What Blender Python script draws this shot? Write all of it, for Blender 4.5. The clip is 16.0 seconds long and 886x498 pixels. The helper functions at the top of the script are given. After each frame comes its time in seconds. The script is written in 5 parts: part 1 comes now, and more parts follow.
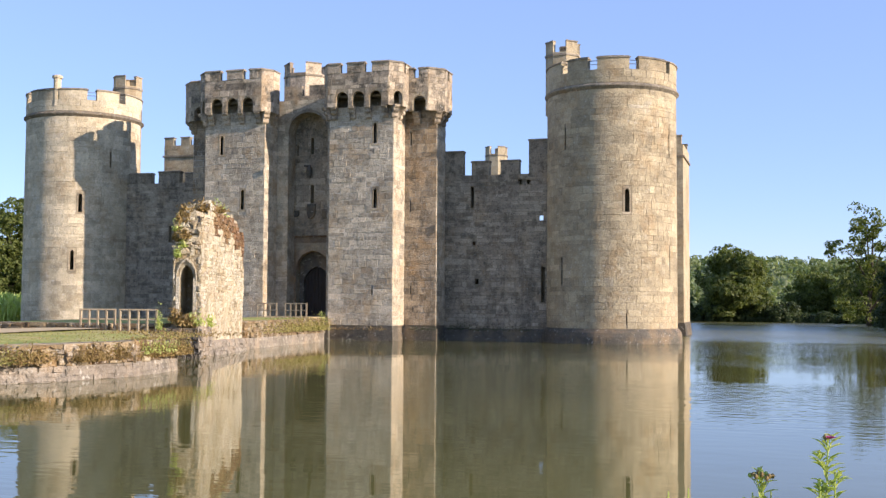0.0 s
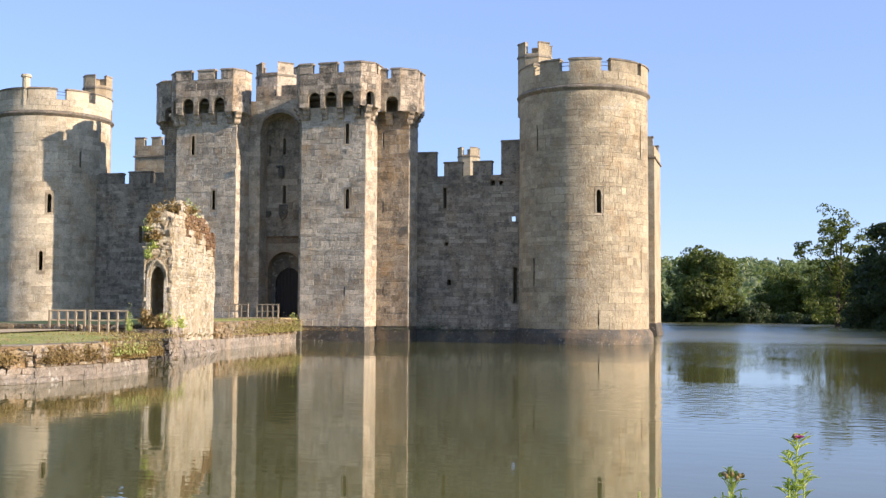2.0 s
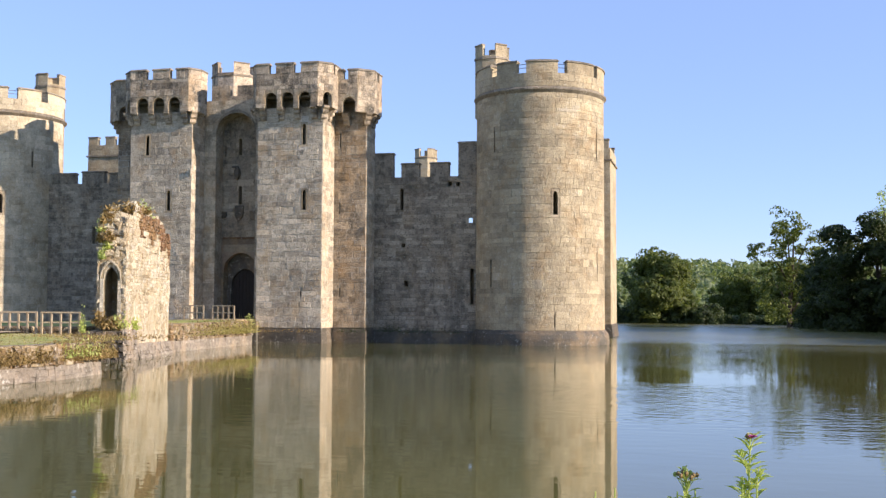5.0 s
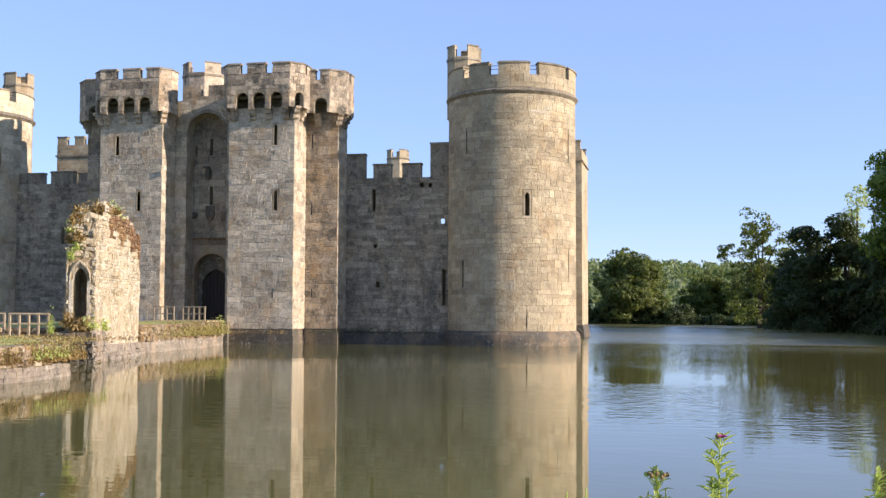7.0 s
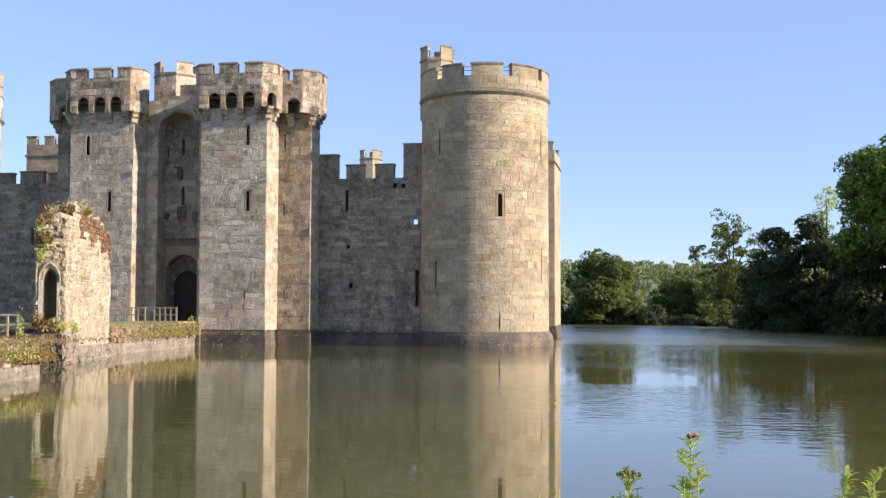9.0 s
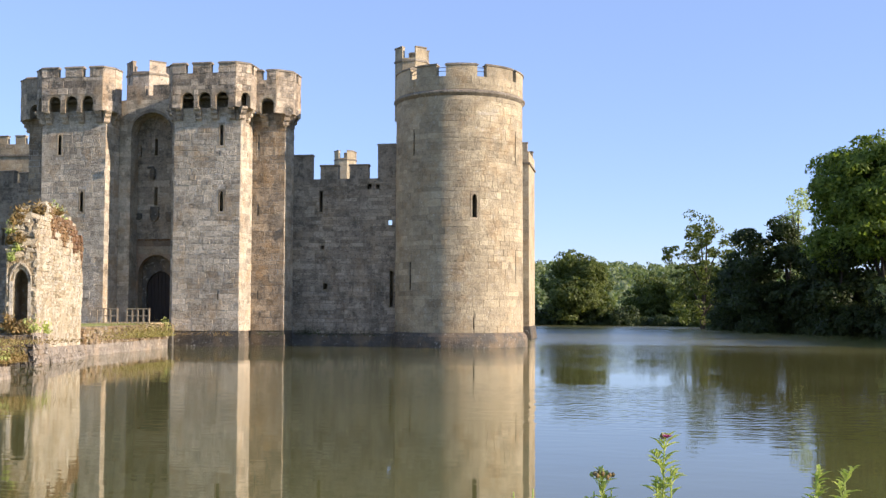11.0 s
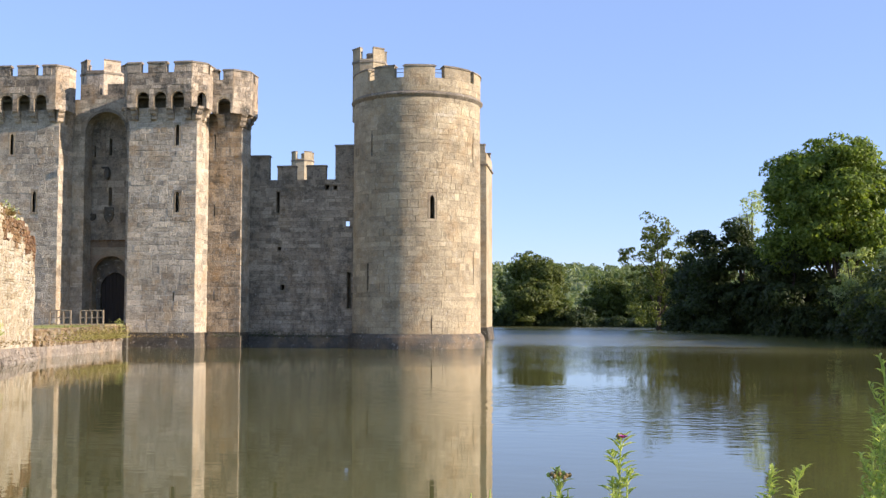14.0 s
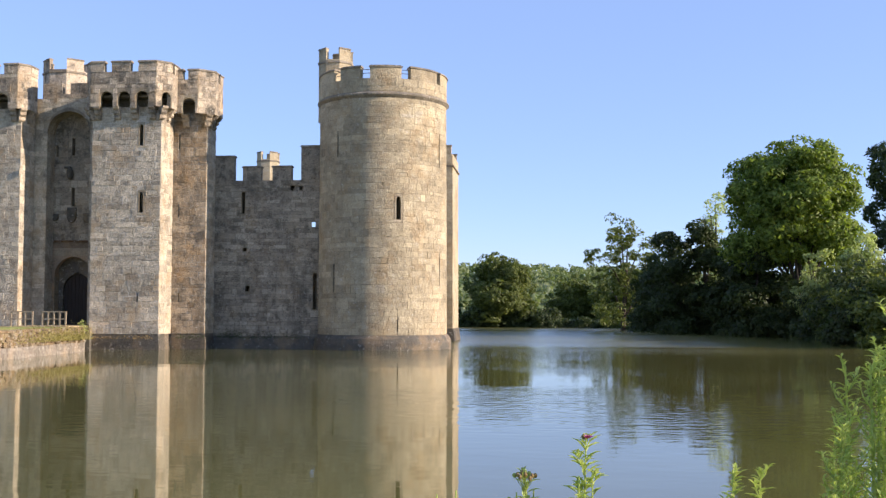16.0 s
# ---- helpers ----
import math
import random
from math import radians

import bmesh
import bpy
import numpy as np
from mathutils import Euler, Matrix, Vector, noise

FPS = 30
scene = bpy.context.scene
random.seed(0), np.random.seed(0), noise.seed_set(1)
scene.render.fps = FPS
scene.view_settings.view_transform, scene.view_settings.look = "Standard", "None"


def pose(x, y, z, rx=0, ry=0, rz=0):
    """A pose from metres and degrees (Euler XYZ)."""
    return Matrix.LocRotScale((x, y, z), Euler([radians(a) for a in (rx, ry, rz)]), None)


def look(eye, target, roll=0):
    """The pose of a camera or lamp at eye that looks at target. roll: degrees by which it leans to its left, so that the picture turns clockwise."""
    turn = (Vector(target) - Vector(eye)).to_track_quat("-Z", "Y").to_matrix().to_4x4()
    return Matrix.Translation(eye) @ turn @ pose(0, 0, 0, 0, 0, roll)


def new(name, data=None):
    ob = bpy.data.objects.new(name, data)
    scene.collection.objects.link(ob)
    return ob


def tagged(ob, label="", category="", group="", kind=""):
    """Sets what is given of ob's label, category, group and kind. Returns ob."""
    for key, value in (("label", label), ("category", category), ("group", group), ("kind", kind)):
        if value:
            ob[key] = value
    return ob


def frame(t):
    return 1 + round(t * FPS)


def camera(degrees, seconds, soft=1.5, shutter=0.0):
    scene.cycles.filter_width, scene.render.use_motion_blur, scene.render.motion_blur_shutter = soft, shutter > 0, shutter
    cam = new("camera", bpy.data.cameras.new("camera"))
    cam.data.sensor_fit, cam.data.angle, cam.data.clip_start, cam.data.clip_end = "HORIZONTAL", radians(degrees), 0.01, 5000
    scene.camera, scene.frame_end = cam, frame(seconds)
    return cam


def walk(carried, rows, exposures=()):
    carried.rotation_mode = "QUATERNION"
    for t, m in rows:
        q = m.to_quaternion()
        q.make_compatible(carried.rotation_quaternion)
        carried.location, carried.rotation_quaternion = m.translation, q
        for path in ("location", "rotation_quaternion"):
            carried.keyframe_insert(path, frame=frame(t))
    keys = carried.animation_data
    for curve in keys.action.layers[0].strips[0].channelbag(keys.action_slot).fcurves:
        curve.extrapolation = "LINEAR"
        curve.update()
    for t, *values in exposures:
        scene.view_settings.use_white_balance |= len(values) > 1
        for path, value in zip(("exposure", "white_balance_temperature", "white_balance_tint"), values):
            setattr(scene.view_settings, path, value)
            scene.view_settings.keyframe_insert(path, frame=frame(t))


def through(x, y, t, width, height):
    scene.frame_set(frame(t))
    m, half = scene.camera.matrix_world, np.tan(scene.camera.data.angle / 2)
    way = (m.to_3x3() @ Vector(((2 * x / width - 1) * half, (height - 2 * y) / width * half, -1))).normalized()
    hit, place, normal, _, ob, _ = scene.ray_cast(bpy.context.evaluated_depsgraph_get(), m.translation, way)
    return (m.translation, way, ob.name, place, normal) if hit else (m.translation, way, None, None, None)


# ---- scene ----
cam = camera(43.87, 16.0, soft=1.4)
EYE = (11.449, -76.157, 2.624)
# seconds, then the turn of the camera on its tripod: tilt, lean, heading
TURNS = [
    (0.0, 92.808, -0.345, 17.251),
    (0.5, 92.820, -0.338, 16.894),
    (1.0, 92.834, -0.331, 16.532),
    (1.5, 92.846, -0.324, 16.197),
    (2.0, 92.859, -0.315, 15.811),
    (2.5, 92.876, -0.306, 15.355),
    (3.0, 92.891, -0.296, 14.929),
    (3.5, 92.904, -0.288, 14.559),
    (4.0, 92.916, -0.281, 14.220),
    (6.5, 92.974, -0.242, 12.531),
    (7.0, 92.989, -0.233, 12.121),
    (7.5, 93.002, -0.223, 11.718),
    (8.0, 93.014, -0.215, 11.376),
    (8.5, 93.026, -0.207, 11.033),
    (9.0, 93.036, -0.199, 10.714),
    (11.5, 93.091, -0.158, 9.071),
    (12.0, 93.101, -0.150, 8.768),
    (12.5, 93.113, -0.141, 8.411),
    (13.0, 93.126, -0.130, 7.991),
    (13.5, 93.139, -0.120, 7.595),
    (14.0, 93.153, -0.109, 7.179),
    (14.5, 93.167, -0.097, 6.722),
    (15.0, 93.183, -0.083, 6.215),
    (15.5, 93.197, -0.072, 5.787),
    (16.0, 93.209, -0.062, 5.418),
]
walk(cam, [(t, pose(*EYE, rx, ry, rz)) for t, rx, ry, rz in TURNS], [(0.0, 1.0, 6100, 22), (16.0, 1.0, 6100, 22)])

# ---------------------------------------------------------------- light
SUN_ELEV, SUN_FRONT = radians(19), radians(7.4)
to_sun = Vector((math.cos(SUN_ELEV) * math.cos(SUN_FRONT), -math.cos(SUN_ELEV) * math.sin(SUN_FRONT), math.sin(SUN_ELEV)))
sun = new("sun", bpy.data.lights.new("sun", "SUN"))
sun.data.energy, sun.data.angle, sun.data.color = 4.15, radians(0.6), (1.0, 0.86, 0.66)
sun.matrix_world = look((60, -20, 60), Vector((60, -20, 60)) - to_sun)
world = bpy.data.worlds.new("sky")
scene.world = world
world.use_nodes = True
wn = world.node_tree.nodes
sky = wn.new("ShaderNodeTexSky")
sky.sky_type, sky.sun_disc = "NISHITA", False
sky.sun_elevation, sky.sun_rotation = SUN_ELEV, math.atan2(to_sun.x, to_sun.y)
sky.air_density, sky.dust_density, sky.ozone_density = 0.85, 0.05, 3.0
haze = wn.new("ShaderNodeMix")
haze.data_type = "RGBA"
haze.inputs[0].default_value, haze.inputs[7].default_value = 0.55, (1.78, 2.50, 3.90, 1.0)
world.node_tree.links.new(sky.outputs[0], haze.inputs[6])
world.node_tree.links.new(haze.outputs[2], wn["Background"].inputs[0])
wn["Background"].inputs[1].default_value = 0.118


# ---------------------------------------------------------------- materials
class Nodes:
    """A small helper to write node materials."""

    def __init__(self, name):
        self.mat = bpy.data.materials.new(name)
        self.mat.use_nodes = True
        self.tree = self.mat.node_tree
        self.bsdf = self.tree.nodes["Principled BSDF"]

    def add(self, kind, **inputs):
        n = self.tree.nodes.new(kind)
        for k, v in inputs.items():
            self.set(n, k, v)
        return n

    def set(self, n, k, v):
        sock = n.inputs[int(k[1:])] if k[0] == "i" and k[1:].isdigit() else n.inputs[k.replace("_", " ")]
        if isinstance(v, bpy.types.NodeSocket):
            self.tree.links.new(v, sock)
        else:
            sock.default_value = v

    def math(self, op, a, b=0.0, c=0.0):
        n = self.add("ShaderNodeMath", i0=a, i1=b, i2=c)
        n.operation = op
        return n.outputs[0]

    def noise(self, vec, scale, detail=4.0, rough=0.6):
        return self.add("ShaderNodeTexNoise", Vector=vec, Scale=scale, Detail=detail, Roughness=rough).outputs[0]

    def ramp(self, fac, stops):
        n = self.add("ShaderNodeValToRGB", Fac=fac)
        el = n.color_ramp.elements
        while len(el) < len(stops):
            el.new(0.5)
        for e, (p, c) in zip(el, stops):
            e.position, e.color = p, (*c, 1.0) if len(c) == 3 else c
        return n.outputs[0]

    def grey(self, fac, a, b, lo=0.0, hi=1.0):
        n = self.add("ShaderNodeMapRange", Value=fac, i1=a, i2=b, i3=lo, i4=hi)
        return n.outputs[0]

    def mix(self, fac, a, b, blend="MIX"):
        n = self.tree.nodes.new("ShaderNodeMix")
        n.data_type, n.blend_type = "RGBA", blend
        for k, v in ((0, fac), (6, a), (7, b)):
            if isinstance(v, bpy.types.NodeSocket):
                self.tree.links.new(v, n.inputs[k])
            else:
                n.inputs[k].default_value = (*v, 1.0) if isinstance(v, tuple) and len(v) == 3 else v
        return n.outputs[2]

    def bump(self, height, strength, dist):
        n = self.add("ShaderNodeBump", Height=height, Strength=strength, Distance=dist)
        self.set(self.bsdf, "Normal", n.outputs[0])

    def place(self, stretch=None):
        p = self.add("ShaderNodeNewGeometry").outputs["Position"]
        if stretch:
            m = self.add("ShaderNodeMapping", Vector=p, Scale=stretch)
            p = m.outputs[0]
        return p


def stone_material(name, stops, stain=0.5, stain_colour=(0.075, 0.07, 0.055), lichen=0.35, ochre=0.3, rough=0.92, spread=0.25, relief=0.06, pit=0.45, run=0.5, block=0.32, wear=1.0):
    """Weathered ashlar: a tone for each block, grain, rain streaks, lichen and iron stains."""
    k = Nodes(name)
    pos = k.place()
    rnd = k.math("FRACT", k.math("ADD", k.add("ShaderNodeObjectInfo").outputs["Random"],
                                 k.add("ShaderNodeNewGeometry").outputs["Random Per Island"]))
    big = k.noise(pos, 0.35, 3.0)
    tone = k.math("ADD", k.math("MULTIPLY", rnd, spread), k.grey(big, 0.3, 0.7, 0.0, 1.0 - spread))
    col = k.ramp(tone, stops)
    dull = k.grey(k.math("FRACT", k.math("MULTIPLY", rnd, 7.31)), 0.0, 1.0, 1.0 - block, 1.0 + block * 0.7)
    col = k.mix(1.0, col, k.add("ShaderNodeCombineXYZ", X=dull, Y=dull, Z=dull).outputs[0], "MULTIPLY")
    grain = k.noise(pos, 9.0, 6.0, 0.7)
    col = k.mix(1.0, col, k.ramp(grain, [(0.25, (0.70, 0.69, 0.68)), (0.55, (1, 1, 1)), (0.8, (1.12, 1.11, 1.09))]), "MULTIPLY")
    # weathered crust: some stones go dark, others stay raw and pale
    crust = k.noise(k.place((1.0, 1.0, 1.6)), 3.1, 5.0, 0.7)
    col = k.mix(wear, col, k.ramp(crust, [(0.30, (0.60, 0.59, 0.58)), (0.46, (0.95, 0.95, 0.95)), (0.62, (1.0, 1.0, 1.0)), (0.74, (1.30, 1.29, 1.26))]), "MULTIPLY")
    pits = k.grey(k.noise(k.place((1.0, 1.0, 1.8)), 6.5, 2.0, 0.5), 0.63, 0.70, 0.0, pit)
    col = k.mix(pits, col, stain_colour)
    iron = k.grey(k.noise(k.place((1.0, 1.0, 0.8)), 0.7, 4.0, 0.65), 0.50, 0.64, 0.0, ochre)
    col = k.mix(iron, col, (0.40, 0.255, 0.11))
    streak = k.grey(k.noise(k.place((1.0, 1.0, 0.16)), 0.8, 6.0, 0.75), 0.52, 0.70, 0.0, stain * run)
    col = k.mix(streak, col, stain_colour)
    blot = k.grey(k.noise(pos, 1.1, 7.0, 0.75), 0.50, 0.64, 0.0, stain)
    col = k.mix(blot, col, stain_colour)
    pale = k.grey(k.noise(pos, 2.3, 6.0, 0.75), 0.53, 0.66, 0.0, 0.45)
    col = k.mix(pale, col, stops[-1][1])
    spots = k.grey(k.noise(pos, 5.0, 3.0, 0.55), 0.62, 0.70, 0.0, lichen)
    col = k.mix(spots, col, (0.60, 0.58, 0.50))
    k.set(k.bsdf, "Base_Color", col)
    k.set(k.bsdf, "Roughness", rough)
    k.set(k.bsdf, "Specular_IOR_Level", 0.25)
    k.bump(k.math("ADD", k.math("ADD", grain, k.math("MULTIPLY", crust, 0.9)), k.math("MULTIPLY", k.noise(pos, 30.0, 3.0), 0.35)), 0.9, relief)
    return k.mat


def plain_material(name, a, b, scale=4.0, rough=0.85, bump=0.3, metal=0.0, stretch=None):
    """Two tones of one colour laid over each other as grain."""
    k = Nodes(name)
    pos = k.place(stretch)
    n1, n2 = k.noise(pos, scale, 5.0), k.noise(pos, scale * 7, 4.0)
    col = k.mix(k.grey(k.math("ADD", n1, k.math("MULTIPLY", n2, 0.5)), 0.5, 1.0), a, b)
    k.set(k.bsdf, "Base_Color", col)
    k.set(k.bsdf, "Roughness", rough)
    k.set(k.bsdf, "Metallic", metal)
    k.set(k.bsdf, "Specular_IOR_Level", 0.3)
    k.bump(n2, bump, 0.03)
    return k.mat


def leaf_material(name, dark, light, through=0.35):
    k = Nodes(name)
    rnd = k.add("ShaderNodeNewGeometry").outputs["Random Per Island"]
    big = k.noise(k.place(), 0.5, 3.0)
    col = k.mix(k.grey(k.math("ADD", k.math("MULTIPLY", rnd, 0.6), k.math("MULTIPLY", big, 0.7)), 0.25, 1.0), dark, light)
    k.set(k.bsdf, "Base_Color", col)
    k.set(k.bsdf, "Roughness", 0.55)
    k.set(k.bsdf, "Specular_IOR_Level", 0.3)
    tr = k.add("ShaderNodeBsdfTranslucent", Color=k.mix(1.0, col, (1.3, 1.4, 0.6), "MULTIPLY"))
    mixer = k.add("ShaderNodeMixShader", Fac=through, i1=k.bsdf.outputs[0], i2=tr.outputs[0])
    k.tree.links.new(mixer.outputs[0], k.tree.nodes["Material Output"].inputs[0])
    return k.mat


BUFF = [(0.0, (0.26, 0.215, 0.135)), (0.3, (0.39, 0.325, 0.205)), (0.6, (0.495, 0.415, 0.265)), (0.85, (0.56, 0.475, 0.305)), (1.0, (0.50, 0.445, 0.33))]
GREY = [(0.0, (0.25, 0.215, 0.165)), (0.35, (0.42, 0.36, 0.27)), (0.65, (0.54, 0.46, 0.34)), (1.0, (0.60, 0.50, 0.36))]
RUBBLE = [(0.0, (0.38, 0.29, 0.16)), (0.3, (0.55, 0.46, 0.29)), (0.6, (0.68, 0.60, 0.42)), (1.0, (0.76, 0.71, 0.58))]
BANK = [(0.0, (0.12, 0.075, 0.04)), (0.3, (0.22, 0.15, 0.075)), (0.65, (0.31, 0.235, 0.13)), (0.86, (0.36, 0.30, 0.19)), (1.0, (0.58, 0.54, 0.45))]
m_drum = stone_material("drum_sandstone", BUFF, stain=0.3, ochre=0.35, spread=0.34, pit=0.2, run=1.0, block=0.16, wear=0.5)
# brightened copy of the drum stone: the NE tower's extra light is in the colour
m_drum_lit = stone_material("pale_drum_sandstone", [(p, (r * 1.32, g * 1.36, b * 1.45)) for p, (r, g, b) in BUFF], stain=0.3, ochre=0.3, spread=0.34, pit=0.3, run=0.7, block=0.16, wear=0.5)
m_gate = stone_material("gatehouse_sandstone", [(p, (r * 1.13, g * 1.16, b * 1.15)) for p, (r, g, b) in GREY], stain=0.6, ochre=0.45, spread=0.5, relief=0.06, pit=0.6, stain_colour=(0.12, 0.105, 0.075), block=0.24)
m_wall = stone_material("curtain_sandstone", [(p, (r * 0.85, g * 0.85, b * 0.84)) for p, (r, g, b) in GREY], stain=0.75, ochre=0.2, spread=0.36, relief=0.09, pit=0.8, run=1.0)
m_parapet = stone_material("weathered_parapet", [(p, (r * 1.05, g * 1.03, b)) for p, (r, g, b) in GREY], stain=0.85, ochre=0.4, lichen=0.5, spread=0.85, relief=0.07, pit=0.7, run=0.7)
m_brown = stone_material("brown_stained_sandstone", [(p, (r * 0.84, g * 0.80, b * 0.74)) for p, (r, g, b) in GREY], stain=0.7, ochre=0.5, spread=0.5, relief=0.07, pit=0.6, run=1.0)
m_mortar = stone_material("mortar_and_core", [(0.0, (0.26, 0.22, 0.15)), (1.0, (0.44, 0.37, 0.25))], stain=0.4)
m_lime = stone_material("pale_lime_mortar", [(0.0, (0.40, 0.36, 0.28)), (1.0, (0.62, 0.57, 0.46))], stain=0.45, pit=0.3)
m_rust = stone_material("exposed_rust_core", [(0.0, (0.15, 0.075, 0.035)), (0.5, (0.27, 0.15, 0.07)), (1.0, (0.42, 0.30, 0.18))], stain=0.4, lichen=0.5, ochre=0.6, spread=0.7, relief=0.15)
m_dressed = stone_material("dressed_stone", [(0.0, (0.38, 0.315, 0.21)), (1.0, (0.56, 0.475, 0.325))], stain=0.35, lichen=0.2)
m_foot = stone_material("mortared_foot", [(0.0, (0.22, 0.185, 0.14)), (0.5, (0.31, 0.27, 0.21)), (1.0, (0.40, 0.36, 0.29))], stain=0.55, lichen=0.6, ochre=0.3, spread=0.15, block=0.14)
m_coping = stone_material("coping_stone", [(0.0, (0.20, 0.175, 0.13)), (1.0, (0.40, 0.345, 0.25))], stain=0.6, lichen=0.5)
# wet plinth stone; its dark tone also paints the passage shade on the inner arch
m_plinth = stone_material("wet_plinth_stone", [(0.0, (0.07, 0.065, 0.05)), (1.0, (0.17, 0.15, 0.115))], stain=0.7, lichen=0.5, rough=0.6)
m_rubble = stone_material("ruin_rubble", RUBBLE, stain=0.22, lichen=0.6, ochre=0.35, spread=0.6, relief=0.12, block=0.22, wear=0.7)
m_bank = stone_material("bank_rubble", BANK, stain=0.5, lichen=0.5, ochre=0.55, spread=0.75)
m_tan = stone_material("smooth_tan_ashlar", [(0.0, (0.25, 0.185, 0.12)), (1.0, (0.36, 0.275, 0.185))], stain=0.3, lichen=0.1, ochre=0.4, spread=0.3, pit=0.15)
m_oak = plain_material("old_oak_door", (0.025, 0.02, 0.016), (0.05, 0.04, 0.032), 3.0, 0.75, 0.5, 0.0, (6, 6, 0.6))
m_timber = plain_material("weathered_fence_timber", (0.26, 0.205, 0.13), (0.40, 0.33, 0.22), 5.0, 0.85, 0.4)
m_bark = plain_material("bark", (0.05, 0.04, 0.03), (0.11, 0.09, 0.07), 6.0, 0.95, 0.8, 0.0, (3, 3, 0.7))
m_iron = plain_material("iron_rail", (0.16, 0.16, 0.15), (0.26, 0.25, 0.24), 8.0, 0.5, 0.1, 0.6)
m_path = plain_material("sandy_path", (0.46, 0.34, 0.17), (0.58, 0.45, 0.26), 1.5, 0.95, 0.4)
kt = Nodes("short_turf")
turf_col = kt.ramp(kt.noise(kt.place(), 0.55, 6.0, 0.7), [(0.34, (0.19, 0.25, 0.035)), (0.48, (0.30, 0.33, 0.06)), (0.58, (0.44, 0.39, 0.12)), (0.66, (0.46, 0.33, 0.15))])
kt.set(kt.bsdf, "Base_Color", kt.mix(kt.grey(kt.noise(kt.place(), 14.0, 4.0), 0.35, 0.65, 0.0, 0.35), turf_col, (0.20, 0.20, 0.06)))
kt.set(kt.bsdf, "Roughness", 0.95)
kt.bump(kt.noise(kt.place(), 18.0, 4.0), 0.6, 0.04)
m_turf = kt.mat
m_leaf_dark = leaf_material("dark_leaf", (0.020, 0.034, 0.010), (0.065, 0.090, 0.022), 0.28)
m_leaf_oak = leaf_material("oak_leaf", (0.06, 0.095, 0.014), (0.27, 0.34, 0.06), 0.45)
m_leaf_mid = leaf_material("hedge_leaf", (0.05, 0.072, 0.018), (0.19, 0.22, 0.055), 0.40)
m_leaf_pale = leaf_material("willow_leaf", (0.22, 0.27, 0.09), (0.52, 0.56, 0.30), 0.5)
m_leaf_fresh = leaf_material("weed_leaf", (0.28, 0.34, 0.10), (0.60, 0.64, 0.24), 0.45)
m_leaf_dry = leaf_material("dry_weed", (0.17, 0.105, 0.035), (0.33, 0.24, 0.09), 0.2)
# leaf green of the far hill with distance haze mixed into the colour
m_leaf_hazy = leaf_material("far_wood_leaf", (0.09, 0.125, 0.055), (0.24, 0.28, 0.13), 0.35)
m_leaf_straw = leaf_material("drying_grass", (0.20, 0.19, 0.05), (0.42, 0.37, 0.13), 0.25)
m_flower = plain_material("pink_flower", (0.50, 0.07, 0.26), (0.70, 0.16, 0.42), 60.0, 0.7)


def water_material():
    k = Nodes("moat_water")
    pos = k.place()
    murk = k.mix(k.grey(k.noise(pos, 0.12, 3.0), 0.35, 0.65), (0.110, 0.104, 0.030), (0.140, 0.132, 0.042))
    k.set(k.bsdf, "Base_Color", murk)
    k.set(k.bsdf, "IOR", 1.42)
    k.set(k.bsdf, "Specular_IOR_Level", 0.5)
    ripple = k.noise(k.place((0.8, 1.7, 1.0)), 1.7, 2.0, 0.5)
    calm = k.grey(k.noise(k.place((0.6, 1.0, 1.0)), 0.045, 2.0), 0.42, 0.62, 0.12, 1.0)
    swell = k.noise(k.place((0.4, 1.0, 1.0)), 0.5, 1.0)
    # a breeze ruffles the open water past the tower
    xyz = k.add("ShaderNodeSeparateXYZ", Vector=pos).outputs
    open_water = k.math("ADD", xyz[1], k.math("MULTIPLY", xyz[0], 0.5))
    breeze = k.math("MULTIPLY", k.grey(open_water, -6.0, 20.0), k.math("MULTIPLY", k.grey(xyz[0], 36.0, 24.0), k.grey(k.noise(k.place((0.25, 1.0, 1.0)), 0.08, 2.0), 0.30, 0.46)))
    ruffle = k.math("MULTIPLY", k.noise(k.place((0.35, 1.0, 1.0)), 1.6, 3.0, 0.6), breeze)
    k.set(k.bsdf, "Roughness", k.math("ADD", k.math("MULTIPLY", breeze, 0.24), 0.028))
    h = k.math("ADD", k.math("MULTIPLY", k.math("MULTIPLY", ripple, calm), 0.017), k.math("MULTIPLY", swell, 0.005))
    k.bump(k.math("ADD", h, k.math("MULTIPLY", ruffle, 0.035)), 1.0, 1.0)
    return k.mat


m_water = water_material()


def ground_material():
    k = Nodes("meadow_ground")
    pos = k.place()
    col = k.ramp(k.noise(pos, 0.05, 6.0), [(0.3, (0.045, 0.075, 0.018)), (0.5, (0.09, 0.13, 0.03)), (0.7, (0.16, 0.18, 0.06))])
    col = k.mix(k.grey(k.noise(pos, 2.5, 4.0), 0.3, 0.7, 0.0, 0.6), col, (0.05, 0.075, 0.02))
    k.set(k.bsdf, "Base_Color", col)
    k.set(k.bsdf, "Roughness", 0.95)
    k.bump(k.noise(pos, 6.0, 4.0), 0.8, 0.1)
    return k.mat


m_ground = ground_material()


